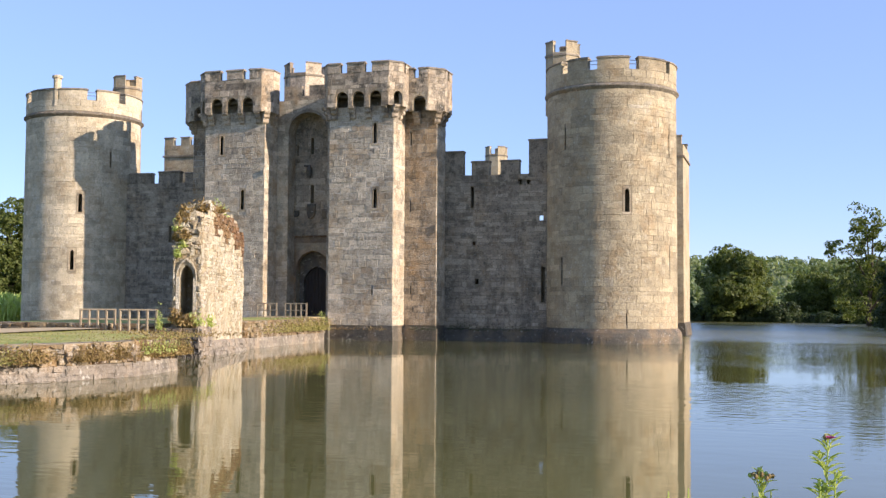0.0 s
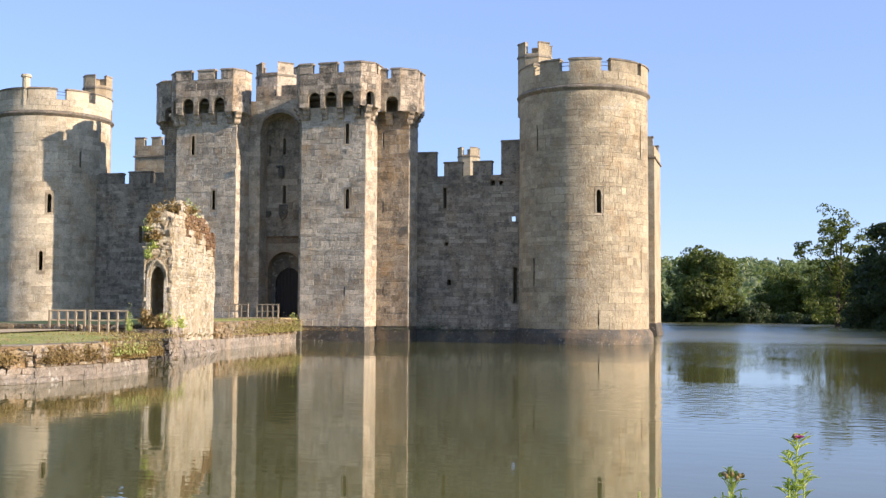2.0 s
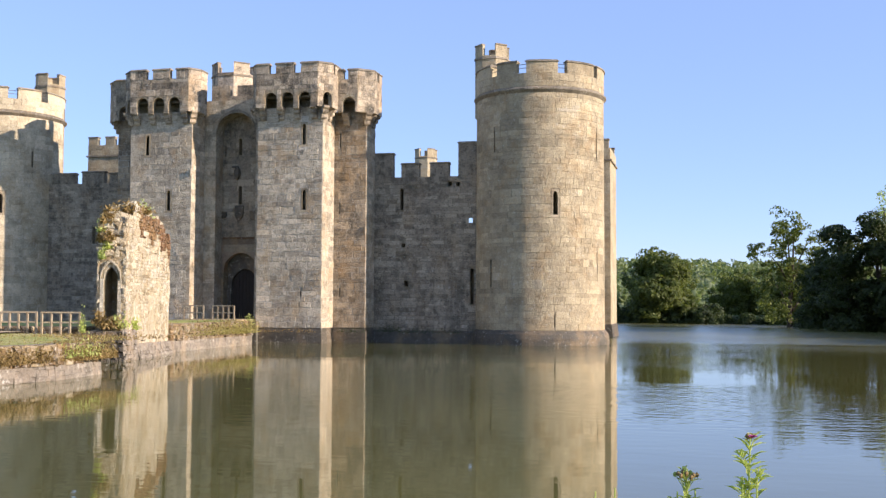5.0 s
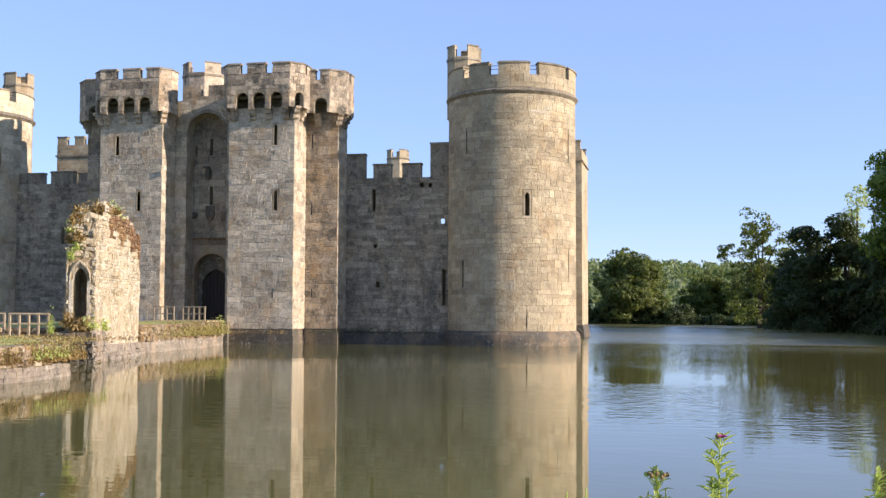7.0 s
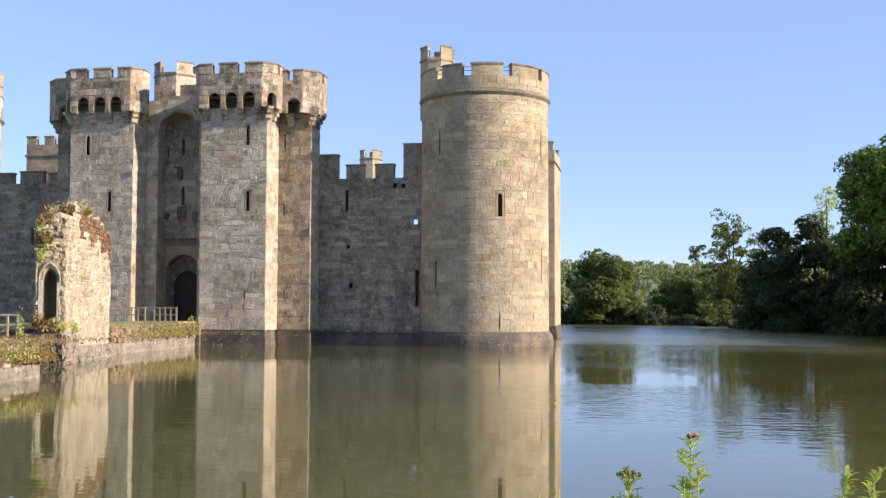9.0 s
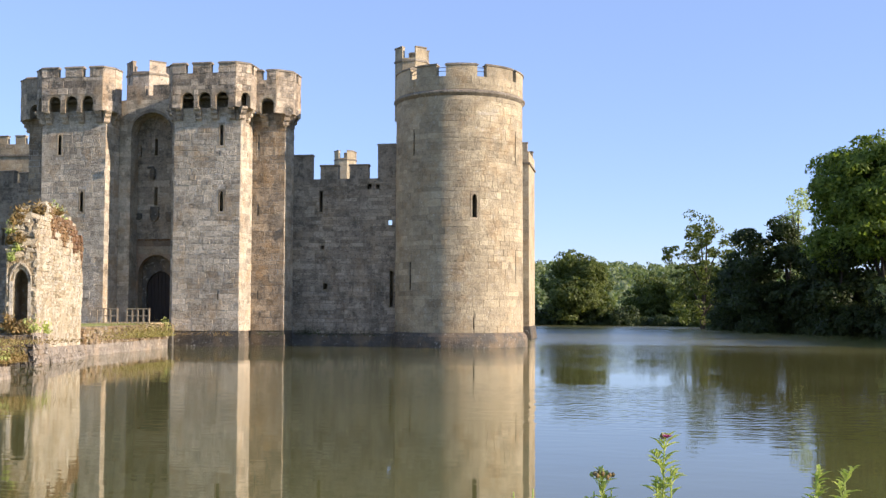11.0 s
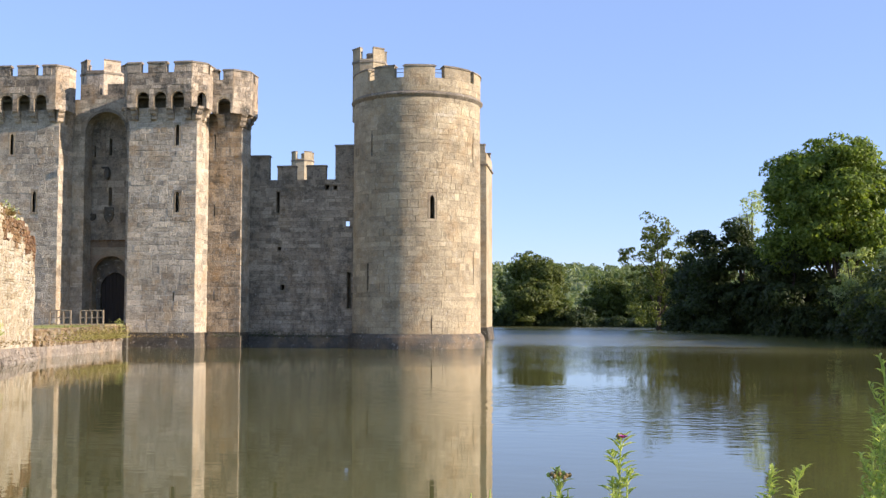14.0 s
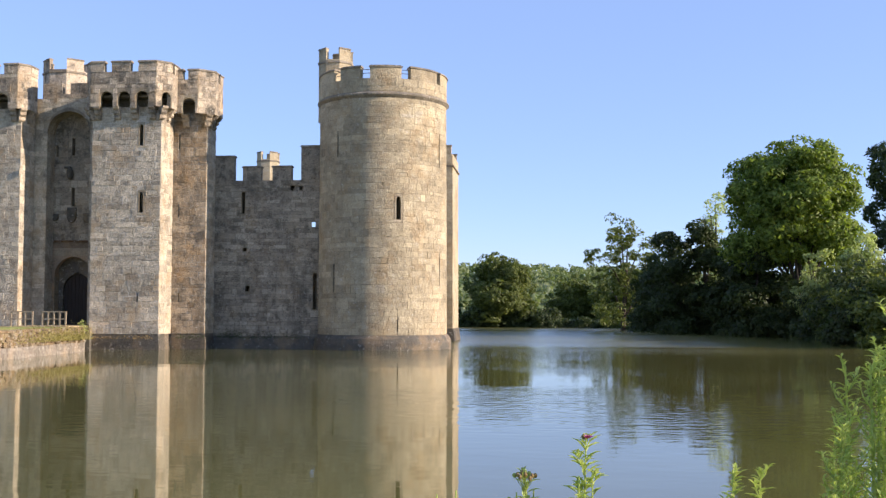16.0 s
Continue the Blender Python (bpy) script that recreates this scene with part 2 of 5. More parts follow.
# ---------------------------------------------------------------- mesh tools
class M:
    """Vertices and faces of one mesh, in world places."""

    def __init__(self):
        self.v, self.f = [], []

    def quad(self, a, b, c, d):
        i = len(self.v)
        self.v += [tuple(a), tuple(b), tuple(c), tuple(d)]
        self.f.append((i, i + 1, i + 2, i + 3))

    def hexa(self, p):
        """Eight corners: four of the lower face, four of the upper, both anticlockwise from above."""
        i = len(self.v)
        self.v += [tuple(q) for q in p]
        self.f += [tuple(i + j for j in q) for q in ((3, 2, 1, 0), (4, 5, 6, 7), (0, 1, 5, 4), (1, 2, 6, 5), (2, 3, 7, 6), (3, 0, 4, 7))]

    def box(self, x0, x1, y0, y1, z0, z1):
        self.hexa([(x0, y0, z0), (x1, y0, z0), (x1, y1, z0), (x0, y1, z0), (x0, y0, z1), (x1, y0, z1), (x1, y1, z1), (x0, y1, z1)])

    def prism(self, poly, z0, z1, top=None):
        """An upright prism on an anticlockwise outline; top: another outline for the upper face."""
        n, i = len(poly), len(self.v)
        self.v += [(*p, z0) for p in poly] + [(*p, z1) for p in (top or poly)]
        self.f += [tuple(range(i + n - 1, i - 1, -1)), tuple(range(i + n, i + 2 * n))]
        self.f += [(i + j, i + (j + 1) % n, i + n + (j + 1) % n, i + n + j) for j in range(n)]

    def ring(self, outer, inner, z0, z1, close=True):
        """A wall between two outlines with the same number of corners."""
        n = len(outer)
        for j in range(n if close else n - 1):
            a, b, c, d = outer[j], outer[(j + 1) % n], inner[(j + 1) % n], inner[j]
            self.hexa([(*a, z0), (*b, z0), (*c, z0), (*d, z0), (*a, z1), (*b, z1), (*c, z1), (*d, z1)])

    def tube(self, pts, radii, sides=8):
        """A tapered tube through points."""
        i0 = len(self.v)
        for k, (p, r) in enumerate(zip(pts, radii)):
            d = Vector(pts[min(k + 1, len(pts) - 1)]) - Vector(pts[max(k - 1, 0)])
            d.normalize()
            a = d.orthogonal().normalized() if abs(d.z) < 0.9 else Vector((1, 0, 0)).cross(d).normalized()
            b = d.cross(a)
            for s in range(sides):
                t = 2 * math.pi * s / sides
                self.v.append(tuple(Vector(p) + r * (math.cos(t) * a + math.sin(t) * b)))
        for k in range(len(pts) - 1):
            for s in range(sides):
                q = i0 + k * sides
                self.f.append((q + s, q + (s + 1) % sides, q + sides + (s + 1) % sides, q + sides + s))
        self.f.append(tuple(range(i0 + sides - 1, i0 - 1, -1)))
        self.f.append(tuple(range(i0 + (len(pts) - 1) * sides, i0 + len(pts) * sides)))


ORIGIN = {}


def mesh_from(name, m, at, material, smooth=False):
    me = bpy.data.meshes.new(name)
    ax, ay, az = at
    index, verts, turn = {}, [], []
    for x, y, z in m.v:
        key = (round(x, 4), round(y, 4), round(z, 4))
        if key not in index:
            index[key] = len(verts)
            verts.append((x - ax, y - ay, z - az))
        turn.append(index[key])
    faces = [f for f in (tuple(dict.fromkeys(turn[i] for i in q)) for q in m.f) if len(f) > 2]
    me.from_pydata(verts, [], faces)
    me.materials.append(material)
    if smooth:
        me.polygons.foreach_set("use_smooth", [True] * len(me.polygons))
    return me


def thing(name, at, label, category, group="", kind=""):
    """An empty at the base of a thing made of parts."""
    ob = tagged(new(name), label, category, group, kind)
    ob.location = at
    ORIGIN[ob.name] = Vector(at)
    return ob


def solid(name, m, material, label, category, at=(0, 0, 0), group="", kind="", smooth=False):
    """A thing, or a piece of the setting, of one mesh."""
    ob = tagged(new(name, mesh_from(name, m, at, material, smooth)), label, category, group, kind)
    ob.location = at
    ORIGIN[ob.name] = Vector(at)
    return ob


def part(name, m, material, parent, label="", kind="", smooth=False):
    """One mesh under a thing or under a part."""
    at = ORIGIN[parent.name]
    ob = tagged(new(name, mesh_from(name, m, at, material, smooth)), label, "", "", kind)
    ob.parent = parent
    ORIGIN[ob.name] = at
    return ob


# a surface is a function (u, z, out) -> place; u runs along the wall, out is proud of it
def flat(x0, y0, x1, y1):
    """An upright wall face from one point of the plan to another; its outer side is to the right of that way."""
    d = Vector((x1 - x0, y1 - y0))
    ln = d.length
    d /= ln
    return (lambda u, z, out: (x0 + d.x * u + d.y * out, y0 + d.y * u - d.x * out, z)), ln


def drum(cx, cy, r, batter=0.05, h=17.0):
    """The face of a round tower; u is an angle in radians times its radius."""
    def s(u, z, out):
        rr = r + batter * (1 - z / h) + out
        return (cx + rr * math.cos(u / r), cy + rr * math.sin(u / r), z)
    return s


def skin(surface, us, zs, holes=(), depth=0.9, keep=None):
    """The core of a wall as a grid of faces with openings cut through it, with reveals and a closed back."""
    m = M()
    us = sorted({*us, *(h[0] for h in holes), *(h[1] for h in holes)})
    zs = sorted({*zs, *(h[2] for h in holes), *(h[3] for h in holes)})
    for a, b in zip(us, us[1:]):
        for c, d in zip(zs, zs[1:]):
            mu, mz = (a + b) / 2, (c + d) / 2
            if any(h[0] < mu < h[1] and h[2] < mz < h[3] for h in holes) or (keep and not keep(mu, mz)):
                continue
            m.quad(surface(a, c, 0), surface(b, c, 0), surface(b, d, 0), surface(a, d, 0))
    for a, b, c, d in (h[:4] for h in holes):
        f = [surface(a, c, 0), surface(b, c, 0), surface(b, d, 0), surface(a, d, 0)]
        g = [surface(a, c, -depth), surface(b, c, -depth), surface(b, d, -depth), surface(a, d, -depth)]
        for i in range(4):
            m.quad(f[i], f[(i + 1) % 4], g[(i + 1) % 4], g[i])
        m.quad(*g)
    return m


def courses(rng, z0, z1, mean):
    zs = [z0]
    while zs[-1] < z1 - mean * 0.6:
        zs.append(min(z1, zs[-1] + mean * rng.choice((0.62, 0.85, 1.0, 1.0, 1.15, 1.4)) * rng.uniform(0.9, 1.1)))
    zs[-1] = z1
    return zs


def block_list(rng, u0, u1, z0, z1, mean_h, mean_l, holes=(), keep=None):
    """Rectangles of coursed stones over a face, left out where an opening is."""
    out = []
    zs = courses(rng, z0, z1, mean_h)
    for a, b in zip(zs, zs[1:]):
        u = u0 - rng.uniform(0, mean_l * 0.6)
        while u < u1 - 0.02:
            v = u + mean_l * rng.choice((0.5, 0.75, 1.0, 1.3, 1.9)) * rng.uniform(0.85, 1.15)
            if u1 - v < mean_l * 0.35:
                v = u1
            p, q = max(u, u0), min(v, u1)
            spans = [(p, q)]
            for h in holes:
                if h[3] > a + 0.03 and h[2] < b - 0.03:
                    spans = [s for (s0, s1) in spans for s in ((s0, min(s1, h[0])), (max(s0, h[1]), s1)) if s[1] - s[0] > 0.05]
            for s0, s1 in spans:
                if not keep or keep((s0 + s1) / 2, (a + b) / 2):
                    out.append((s0, s1, a, b))
            u = v
    return out


def lay(m, surface, rng, r, joint, proud, cham=0.012, wild=0.0, curved=False):
    """One stone, with a bevelled face and a joint left round it; curved: its face follows a round wall."""
    if curved:
        a, b, c, d = r
        j, o = joint * rng.choice((0.1, 0.3, 0.6, 1.0, 2.2)), proud * rng.uniform(0.2, 1.5)
        cham *= rng.choice((0.2, 0.4, 0.8, 1.5))
        a, b, c, d = a + j, b - j, c + j * 0.8, d - j * 0.8
        n = max(1, math.ceil((b - a) / 0.3))
        i = len(m.v)
        e = min(cham, (b - a) * 0.2, (d - c) * 0.2)
        for k in range(n + 1):
            u = a + (b - a) * k / n
            v = min(max(u, a + e), b - e)
            m.v += [surface(u, c, -0.03), surface(v, c + e, o), surface(v, d - e, o), surface(u, d, -0.03)]
        for k in range(n):
            q = i + 4 * k
            m.f += [(q + t, q + 4 + t, q + 5 + t, q + 1 + t) for t in range(3)]
        q = i + 4 * n
        m.f += [(i, i + 1, i + 2, i + 3), (q + 3, q + 2, q + 1, q)]
        return
    a, b, c, d = r
    j = joint * rng.choice((0.1, 0.4, 0.8, 1.2, 2.4))
    cham *= rng.choice((0.3, 0.6, 1.0, 1.8))
    a, b, c, d = a + j, b - j, c + j * 0.8, d - j * 0.8
    o = proud * rng.uniform(0.35, 1.3)
    w = [rng.uniform(-0.3, 0.3) * joint + rng.uniform(-wild, wild) * (b - a if i % 2 == 0 else d - c) for i in range(8)]
    if wild:
        o *= rng.uniform(0.4, 1.6)
    back = [surface(a + w[0], c + w[1], -0.01), surface(b + w[2], c + w[3], -0.01), surface(b + w[4], d + w[5], -0.01), surface(a + w[6], d + w[7], -0.01)]
    e = min(cham, (b - a) * 0.2, (d - c) * 0.2)
    front = [surface(a + e + w[0], c + e + w[1], o), surface(b - e + w[2], c + e + w[3], o * (rng.uniform(0.8, 1.2) if wild else 1.0)), surface(b - e + w[4], d - e + w[5], o), surface(a + e + w[6], d - e + w[7], o * (rng.uniform(0.8, 1.2) if wild else 1.0))]
    i = len(m.v)
    m.v += back + front
    m.f += [tuple(i + k for k in q) for q in ((4, 5, 6, 7), (0, 1, 5, 4), (1, 2, 6, 5), (2, 3, 7, 6), (3, 0, 4, 7))]


BUDGET = {}


def masonry(parent, surface, rng, rects, material, joint=0.014, proud=0.03, first=None, name="stone_block", cham=0.012, wild=0.0, curved=False):
    """Stones over a face: those for which first(u, z) holds are parts of their own, up to 300 on a thing; the rest is one mesh."""
    top = parent
    rest = M()
    for r in rects:
        left = BUDGET.get(top.name, 290)
        if left > 0 and (first is None or first((r[0] + r[1]) / 2, (r[2] + r[3]) / 2)):
            one = M()
            lay(one, surface, rng, r, joint, proud, cham, wild, curved)
            part(name, one, material, parent)
            BUDGET[top.name] = left - 1
        else:
            lay(rest, surface, rng, r, joint, proud, cham, wild, curved)
    if rest.f:
        part("stonework", rest, material, parent, kind="stuff")


def arch_outline(w, h, steps=5):
    """Half-width w, rise h: a two-centred pointed arch from right spring to left spring as (u, z)."""
    r = (h * h + w * w) / (2 * w)
    end = math.acos((r - w) / r)
    pts = [(w - r + r * math.cos(end * i / steps), r * math.sin(end * i / steps)) for i in range(steps + 1)]
    return pts + [(-u, z) for u, z in reversed(pts[:-1])]


def window_surround(parent, surface, u, z0, z1, w, jamb=0.12, proud=0.02, pointed=True, name="window"):
    """A narrow light in a dressed surround with a pointed head; the opening is u +- w, z0 to z1."""
    m = M()
    spring = z1 - (w * 1.5 if pointed else 0.02)
    def bar(a, b, c, d):
        m.hexa([surface(a, c, -0.25), surface(a, c, proud), surface(b, c, proud), surface(b, c, -0.25),
                surface(a, d, -0.25), surface(a, d, proud), surface(b, d, proud), surface(b, d, -0.25)])
    bar(u - w - jamb, u - w, z0 - 0.02, spring)
    bar(u + w, u + w + jamb, z0 - 0.02, spring)
    bar(u - w - jamb - 0.08, u + w + jamb + 0.08, z0 - jamb - 0.04, z0 - 0.02)
    top = z1 + jamb
    if pointed:
        arc = arch_outline(w, z1 - spring)
        for (a, za), (b, zb) in zip(arc, arc[1:]):
            ua, ub = u + b, u + a
            lo = [surface(ua, spring + zb, -0.25), surface(ua, spring + zb, proud), surface(ub, spring + za, proud), surface(ub, spring + za, -0.25)]
            hi = [surface(ua, top, -0.25), surface(ua, top, proud), surface(ub, top, proud), surface(ub, top, -0.25)]
            m.hexa(lo + hi)
        bar(u - w - jamb, u - w, spring, top)
        bar(u + w, u + w + jamb, spring, top)
    else:
        bar(u - w - jamb, u + w + jamb, z1, top)
    return part(name, m, m_dressed, parent, "pale dressed stone surround of a narrow light")


def arc_seg(cx, cy, r0, r1, a0, a1, z0, z1, n=6):
    """A curved piece of wall between two radii and angles (degrees)."""
    m = M()
    o = [(cx + r1 * math.cos(radians(a0 + (a1 - a0) * i / n)), cy + r1 * math.sin(radians(a0 + (a1 - a0) * i / n))) for i in range(n + 1)]
    q = [(cx + r0 * math.cos(radians(a0 + (a1 - a0) * i / n)), cy + r0 * math.sin(radians(a0 + (a1 - a0) * i / n))) for i in range(n + 1)]
    m.ring(o, q, z0, z1, close=False)
    return m


def coping_arc(cx, cy, r0, r1, a0, a1, z, over=0.07, h=0.16, n=6):
    g = math.degrees(over / r1)
    m = arc_seg(cx, cy, r0 - over, r1 + over, a0 - g, a1 + g, z, z + h * 0.5, n)
    t = arc_seg(cx, cy, r0 + 0.08, r1 - 0.08, a0, a1, z + h * 0.5, z + h, n)
    k = len(m.v)
    m.v += t.v
    m.f += [tuple(i + k for i in f) for f in t.f]
    return m


# ---------------------------------------------------------------- ground, moat
MOAT = (-70.0, 39.0, -72.2, 100.0)
CORNER = 26.0


def shore(x, y):
    """How far a place is outside the moat (negative: over the water)."""
    x0, x1, y0, y1 = MOAT
    wob = 0.9 * math.sin(x * 0.13 + 1.0) + 0.7 * math.sin(y * 0.17) + 0.4 * math.sin((x + y) * 0.5)
    if y < -60:
        wob *= 0.25
    cx, cy = (x0 + x1) / 2, (y0 + y1) / 2
    r = CORNER if (x > cx and y > cy) else 8.0
    qx, qy = abs(x - cx) - (x1 - x0) / 2 + r, abs(y - cy) - (y1 - y0) / 2 + r
    return math.hypot(max(qx, 0), max(qy, 0)) + min(max(qx, qy), 0) - r + wob


def height(x, y):
    d = shore(x, y)
    if d < 0:
        return max(-1.6, -0.15 + d * 0.6)
    z = min(1.05, -0.15 + d * 0.75) + 0.12 * noise.noise((x * 0.2, y * 0.2, 0))
    far = max(0.0, d - 6)
    z += min(far * 0.02, 0.8) + 0.25 * noise.noise((x * 0.03, y * 0.03, 4)) * min(1, far / 30)
    s = min(1.0, max(0.0, (y - 230) / 620))
    z += (s * s * (3 - 2 * s)) * (27 + 11 * noise.noise((x * 0.003, y * 0.002, 9)))
    return z


def axis(lo, hi, near_lo, near_hi, step):
    pts, v = [], near_lo
    while v <= near_hi:
        pts.append(v)
        v += step
    d = step
    while pts[-1] < hi:
        d *= 1.22
        pts.append(pts[-1] + d)
    d = step
    while pts[0] > lo:
        d *= 1.22
        pts.insert(0, pts[0] - d)
    return pts


g = M()
gx, gy = axis(-2600, 2600, -82, 52, 2.0), axis(-700, 3200, -86, 116, 2.0)
g.v = [(x, y, height(x, y)) for y in gy for x in gx]
nx = len(gx)
g.f = [(j * nx + i, j * nx + i + 1, (j + 1) * nx + i + 1, (j + 1) * nx + i) for j in range(len(gy) - 1) for i in range(nx - 1)]
solid("ground", g, m_ground, "green meadow and banks round the moat", "ground", kind="structure", smooth=True)
w = M()
w.quad((MOAT[0] - 6, MOAT[2] - 3, 0), (MOAT[1] + 6, MOAT[2] - 3, 0), (MOAT[1] + 6, MOAT[3] + 6, 0), (MOAT[0] - 6, MOAT[3] + 6, 0))
solid("water", w, m_water, "still olive-green moat water with faint ripples", "water", kind="structure")


# ---------------------------------------------------------------- round towers
def stair_turret(parent, cx, cy, r, z0, z1, gap_at, stone=None):
    """A small octagonal turret with a parapet of its own."""
    m = M()
    octo = lambda q: [(cx + q * math.cos(radians(22.5 + 45 * i)), cy + q * math.sin(radians(22.5 + 45 * i))) for i in range(8)]
    m.prism(octo(r), z0, z1 - 1.0)
    stone = stone or m_drum
    t = part("stair_turret", m, stone, parent, "small octagonal stair turret of buff stone")
    band = M()
    band.prism(octo(r + 0.07), z1 - 1.1, z1 - 0.95)
    part("string_course", band, m_coping, t)
    for i in range(8):
        a = 45 * i
        top = z1 if min(abs((a - g2 + 180) % 360 - 180) for g2 in gap_at) > 12 else z1 - 0.75
        p0, p1 = radians(a - 22.5), radians(a + 22.5)
        q = [(cx + k * math.cos(p), cy + k * math.sin(p)) for k, p in ((r, p0), (r, p1), (r - 0.3, p1), (r - 0.3, p0))]
        b = M()
        b.prism(q, z1 - 0.95, top - 0.1)
        part("merlon", b, stone, t)
        if top == z1:
            c = M()
            c.prism([(cx + k * math.cos(p), cy + k * math.sin(p)) for k, p in ((r + 0.05, p0), (r + 0.05, p1), (r - 0.35, p1), (r - 0.35, p0))], top - 0.1, top)
            part("coping", c, m_coping, t)
    return t


def round_tower(cx, cy, label, seed, lights, slits, gaps, turret, near, material, band=17.0, top=18.98):
    """A drum tower: plinth, coursed shaft with lights, string course, parapet with merlons, stair turret."""
    rng = random.Random(seed)
    R = 4.42
    tw = thing("round_tower", (cx, cy, -1.5), label, "castle tower", group="corner towers of the castle")
    s = drum(cx, cy, R)
    holes = [(R * radians(a) - wd, R * radians(a) + wd, z0, z1) for a, z0, z1, wd in lights + slits]
    us = [R * radians(a) for a in range(-180, 181, 4)]
    part("shaft", skin(lambda u, z, out: s(u, z, out - 0.02), us, [0.9, 5, 9, 13, band], holes, 1.2), m_mortar, tw)
    pl = M()
    n = 64
    for k in range(n):
        a, b = 2 * math.pi * k / n, 2 * math.pi * (k + 1) / n
        prof = [(R + 0.42, -1.5), (R + 0.36, 0.45), (R + 0.30, 0.75), (R + 0.10, 0.98), (R - 0.3, 1.0)]
        for (r0, z0), (r1, z1) in zip(prof, prof[1:]):
            pl.quad((cx + r0 * math.cos(a), cy + r0 * math.sin(a), z0), (cx + r0 * math.cos(b), cy + r0 * math.sin(b), z0),
                    (cx + r1 * math.cos(b), cy + r1 * math.sin(b), z1), (cx + r1 * math.cos(a), cy + r1 * math.sin(a), z1))
    part("plinth", pl, m_plinth, tw, "dark wet battered stone plinth")
    view = [(h[0] - 0.17, h[1] + 0.17, h[2] - 0.18, h[3] + 0.14) for h in holes[:len(lights)]] + holes[len(lights):]
    rects = block_list(rng, R * radians(near[0]), R * radians(near[1]), 1.0, band, 0.40, 0.85, view)
    masonry(tw, s, rng, rects, material, 0.005, 0.007, lambda u, z: z > 3.5 and abs(u / R - radians(near[2])) < radians(48), cham=0.007, curved=True)
    for a, z0, z1, wd in lights:
        window_surround(tw, s, R * radians(a), z0, z1, wd)
    # string course with a hollow underside
    sc = M()
    for k in range(n):
        a, b = 2 * math.pi * k / n, 2 * math.pi * (k + 1) / n
        prof = [(R, band - 0.22), (R + 0.10, band - 0.12), (R + 0.20, band - 0.02), (R + 0.20, band + 0.06), (R + 0.02, band + 0.2), (R - 0.5, band + 0.2)]
        for (r0, z0), (r1, z1) in zip(prof, prof[1:]):
            sc.quad((cx + r0 * math.cos(a), cy + r0 * math.sin(a), z0), (cx + r0 * math.cos(b), cy + r0 * math.sin(b), z0),
                    (cx + r1 * math.cos(b), cy + r1 * math.sin(b), z1), (cx + r1 * math.cos(a), cy + r1 * math.sin(a), z1))
    part("string_course", sc, m_coping, tw, "projecting moulded string course")
    # parapet: a wall with merlons between the gaps
    low = top - 0.88
    par = arc_seg(cx, cy, R - 0.42, R + 0.02, 0, 360, band + 0.2, low, 72)
    part("parapet", par, m_mortar, tw)
    masonry(tw, drum(cx, cy, R + 0.03, 0.0), rng, block_list(rng, R * radians(near[0]), R * radians(near[1]), band + 0.22, low, 0.42, 0.8), material, 0.005, 0.01, lambda u, z: False, curved=True)
    rf = M()
    rf.prism([(cx + (R - 0.4) * math.cos(2 * math.pi * k / 32), cy + (R - 0.4) * math.sin(2 * math.pi * k / 32)) for k in range(32)], band - 0.3, band)
    part("roof", rf, m_coping, tw)
    edges = sorted(gaps)
    for (a0, a1), (b0, b1) in zip(edges, edges[1:] + [(edges[0][0] + 360, edges[0][1] + 360)]):
        mr = part("merlon", arc_seg(cx, cy, R - 0.42, R + 0.04, a1, b0, low, top - 0.14, 10), material, tw)
        part("coping", coping_arc(cx, cy, R - 0.42, R + 0.04, a1, b0, top - 0.14, n=10), m_coping, mr)
    for a0, a1 in edges:
        rail = M()
        pts = [[(cx + (R - 0.2) * math.cos(radians(a)), cy + (R - 0.2) * math.sin(radians(a)), low + q) for a in (a0 - 1, a1 + 1)] for q in (0.38, 0.62)]
        for p in pts:
            rail.tube(p, (0.022, 0.022), 6)
        part("safety_rail", rail, m_iron, tw, "thin iron rail across a gap")
    if turret:
        stair_turret(tw, cx + turret[0], cy + turret[1], turret[2], 16.0, turret[3], turret[4])
    return tw


NW, NE = (0.0, 0.0), (-42.46, -0.45)
round_tower(*NW, "buff sandstone drum tower rising from the moat, half in evening sun", 11,
            [(-68.2, 8.65, 10.2, 0.15)], [(-125.1, 13.0, 14.45, 0.06), (-129, 3.9, 5.7, 0.07), (-68.9, 1.25, 2.0, 0.035), (-22, 12.6, 14.4, 0.05), (-22, 4.6, 6.3, 0.04)],
            [(-130, -122), (-101.8, -93.3), (-66, -57.4), (-27, -21), (20, 28), (70, 80), (120, 130), (170, 180)],
            (-3.6, 0.9, 1.24, 21.25, (-90, 0, 135)), (-175, 25, -75), m_drum)
ne = round_tower(*NE, "buff sandstone drum tower with a broad shadow across it", 12,
            [(-57.2, 9.4, 10.83, 0.15), (-64, 5.0, 6.5, 0.15)], [(-28, 13.0, 14.2, 0.07)],
            [(-130, -118), (-84, -80), (-52.6, -43.3), (-20, -12), (30, 40), (80, 90), (140, 150)],
            (2.65, 1.95, 1.15, 20.9, (-45, 45, 180)), (-170, 20, -60), m_drum_lit)
ch = M()
cxn, cyn = NE[0] + 4.2 * math.cos(radians(-84)), NE[1] + 4.2 * math.sin(radians(-84))
ch.tube([(cxn, cyn, 17.6), (cxn, cyn, 19.75)], (0.30, 0.30), 10)
ch.tube([(cxn, cyn, 19.75), (cxn, cyn, 19.85), (cxn, cyn, 19.98)], (0.40, 0.42, 0.36), 10)
part("chimney", ch, m_drum_lit, ne, "short round chimney on the parapet")


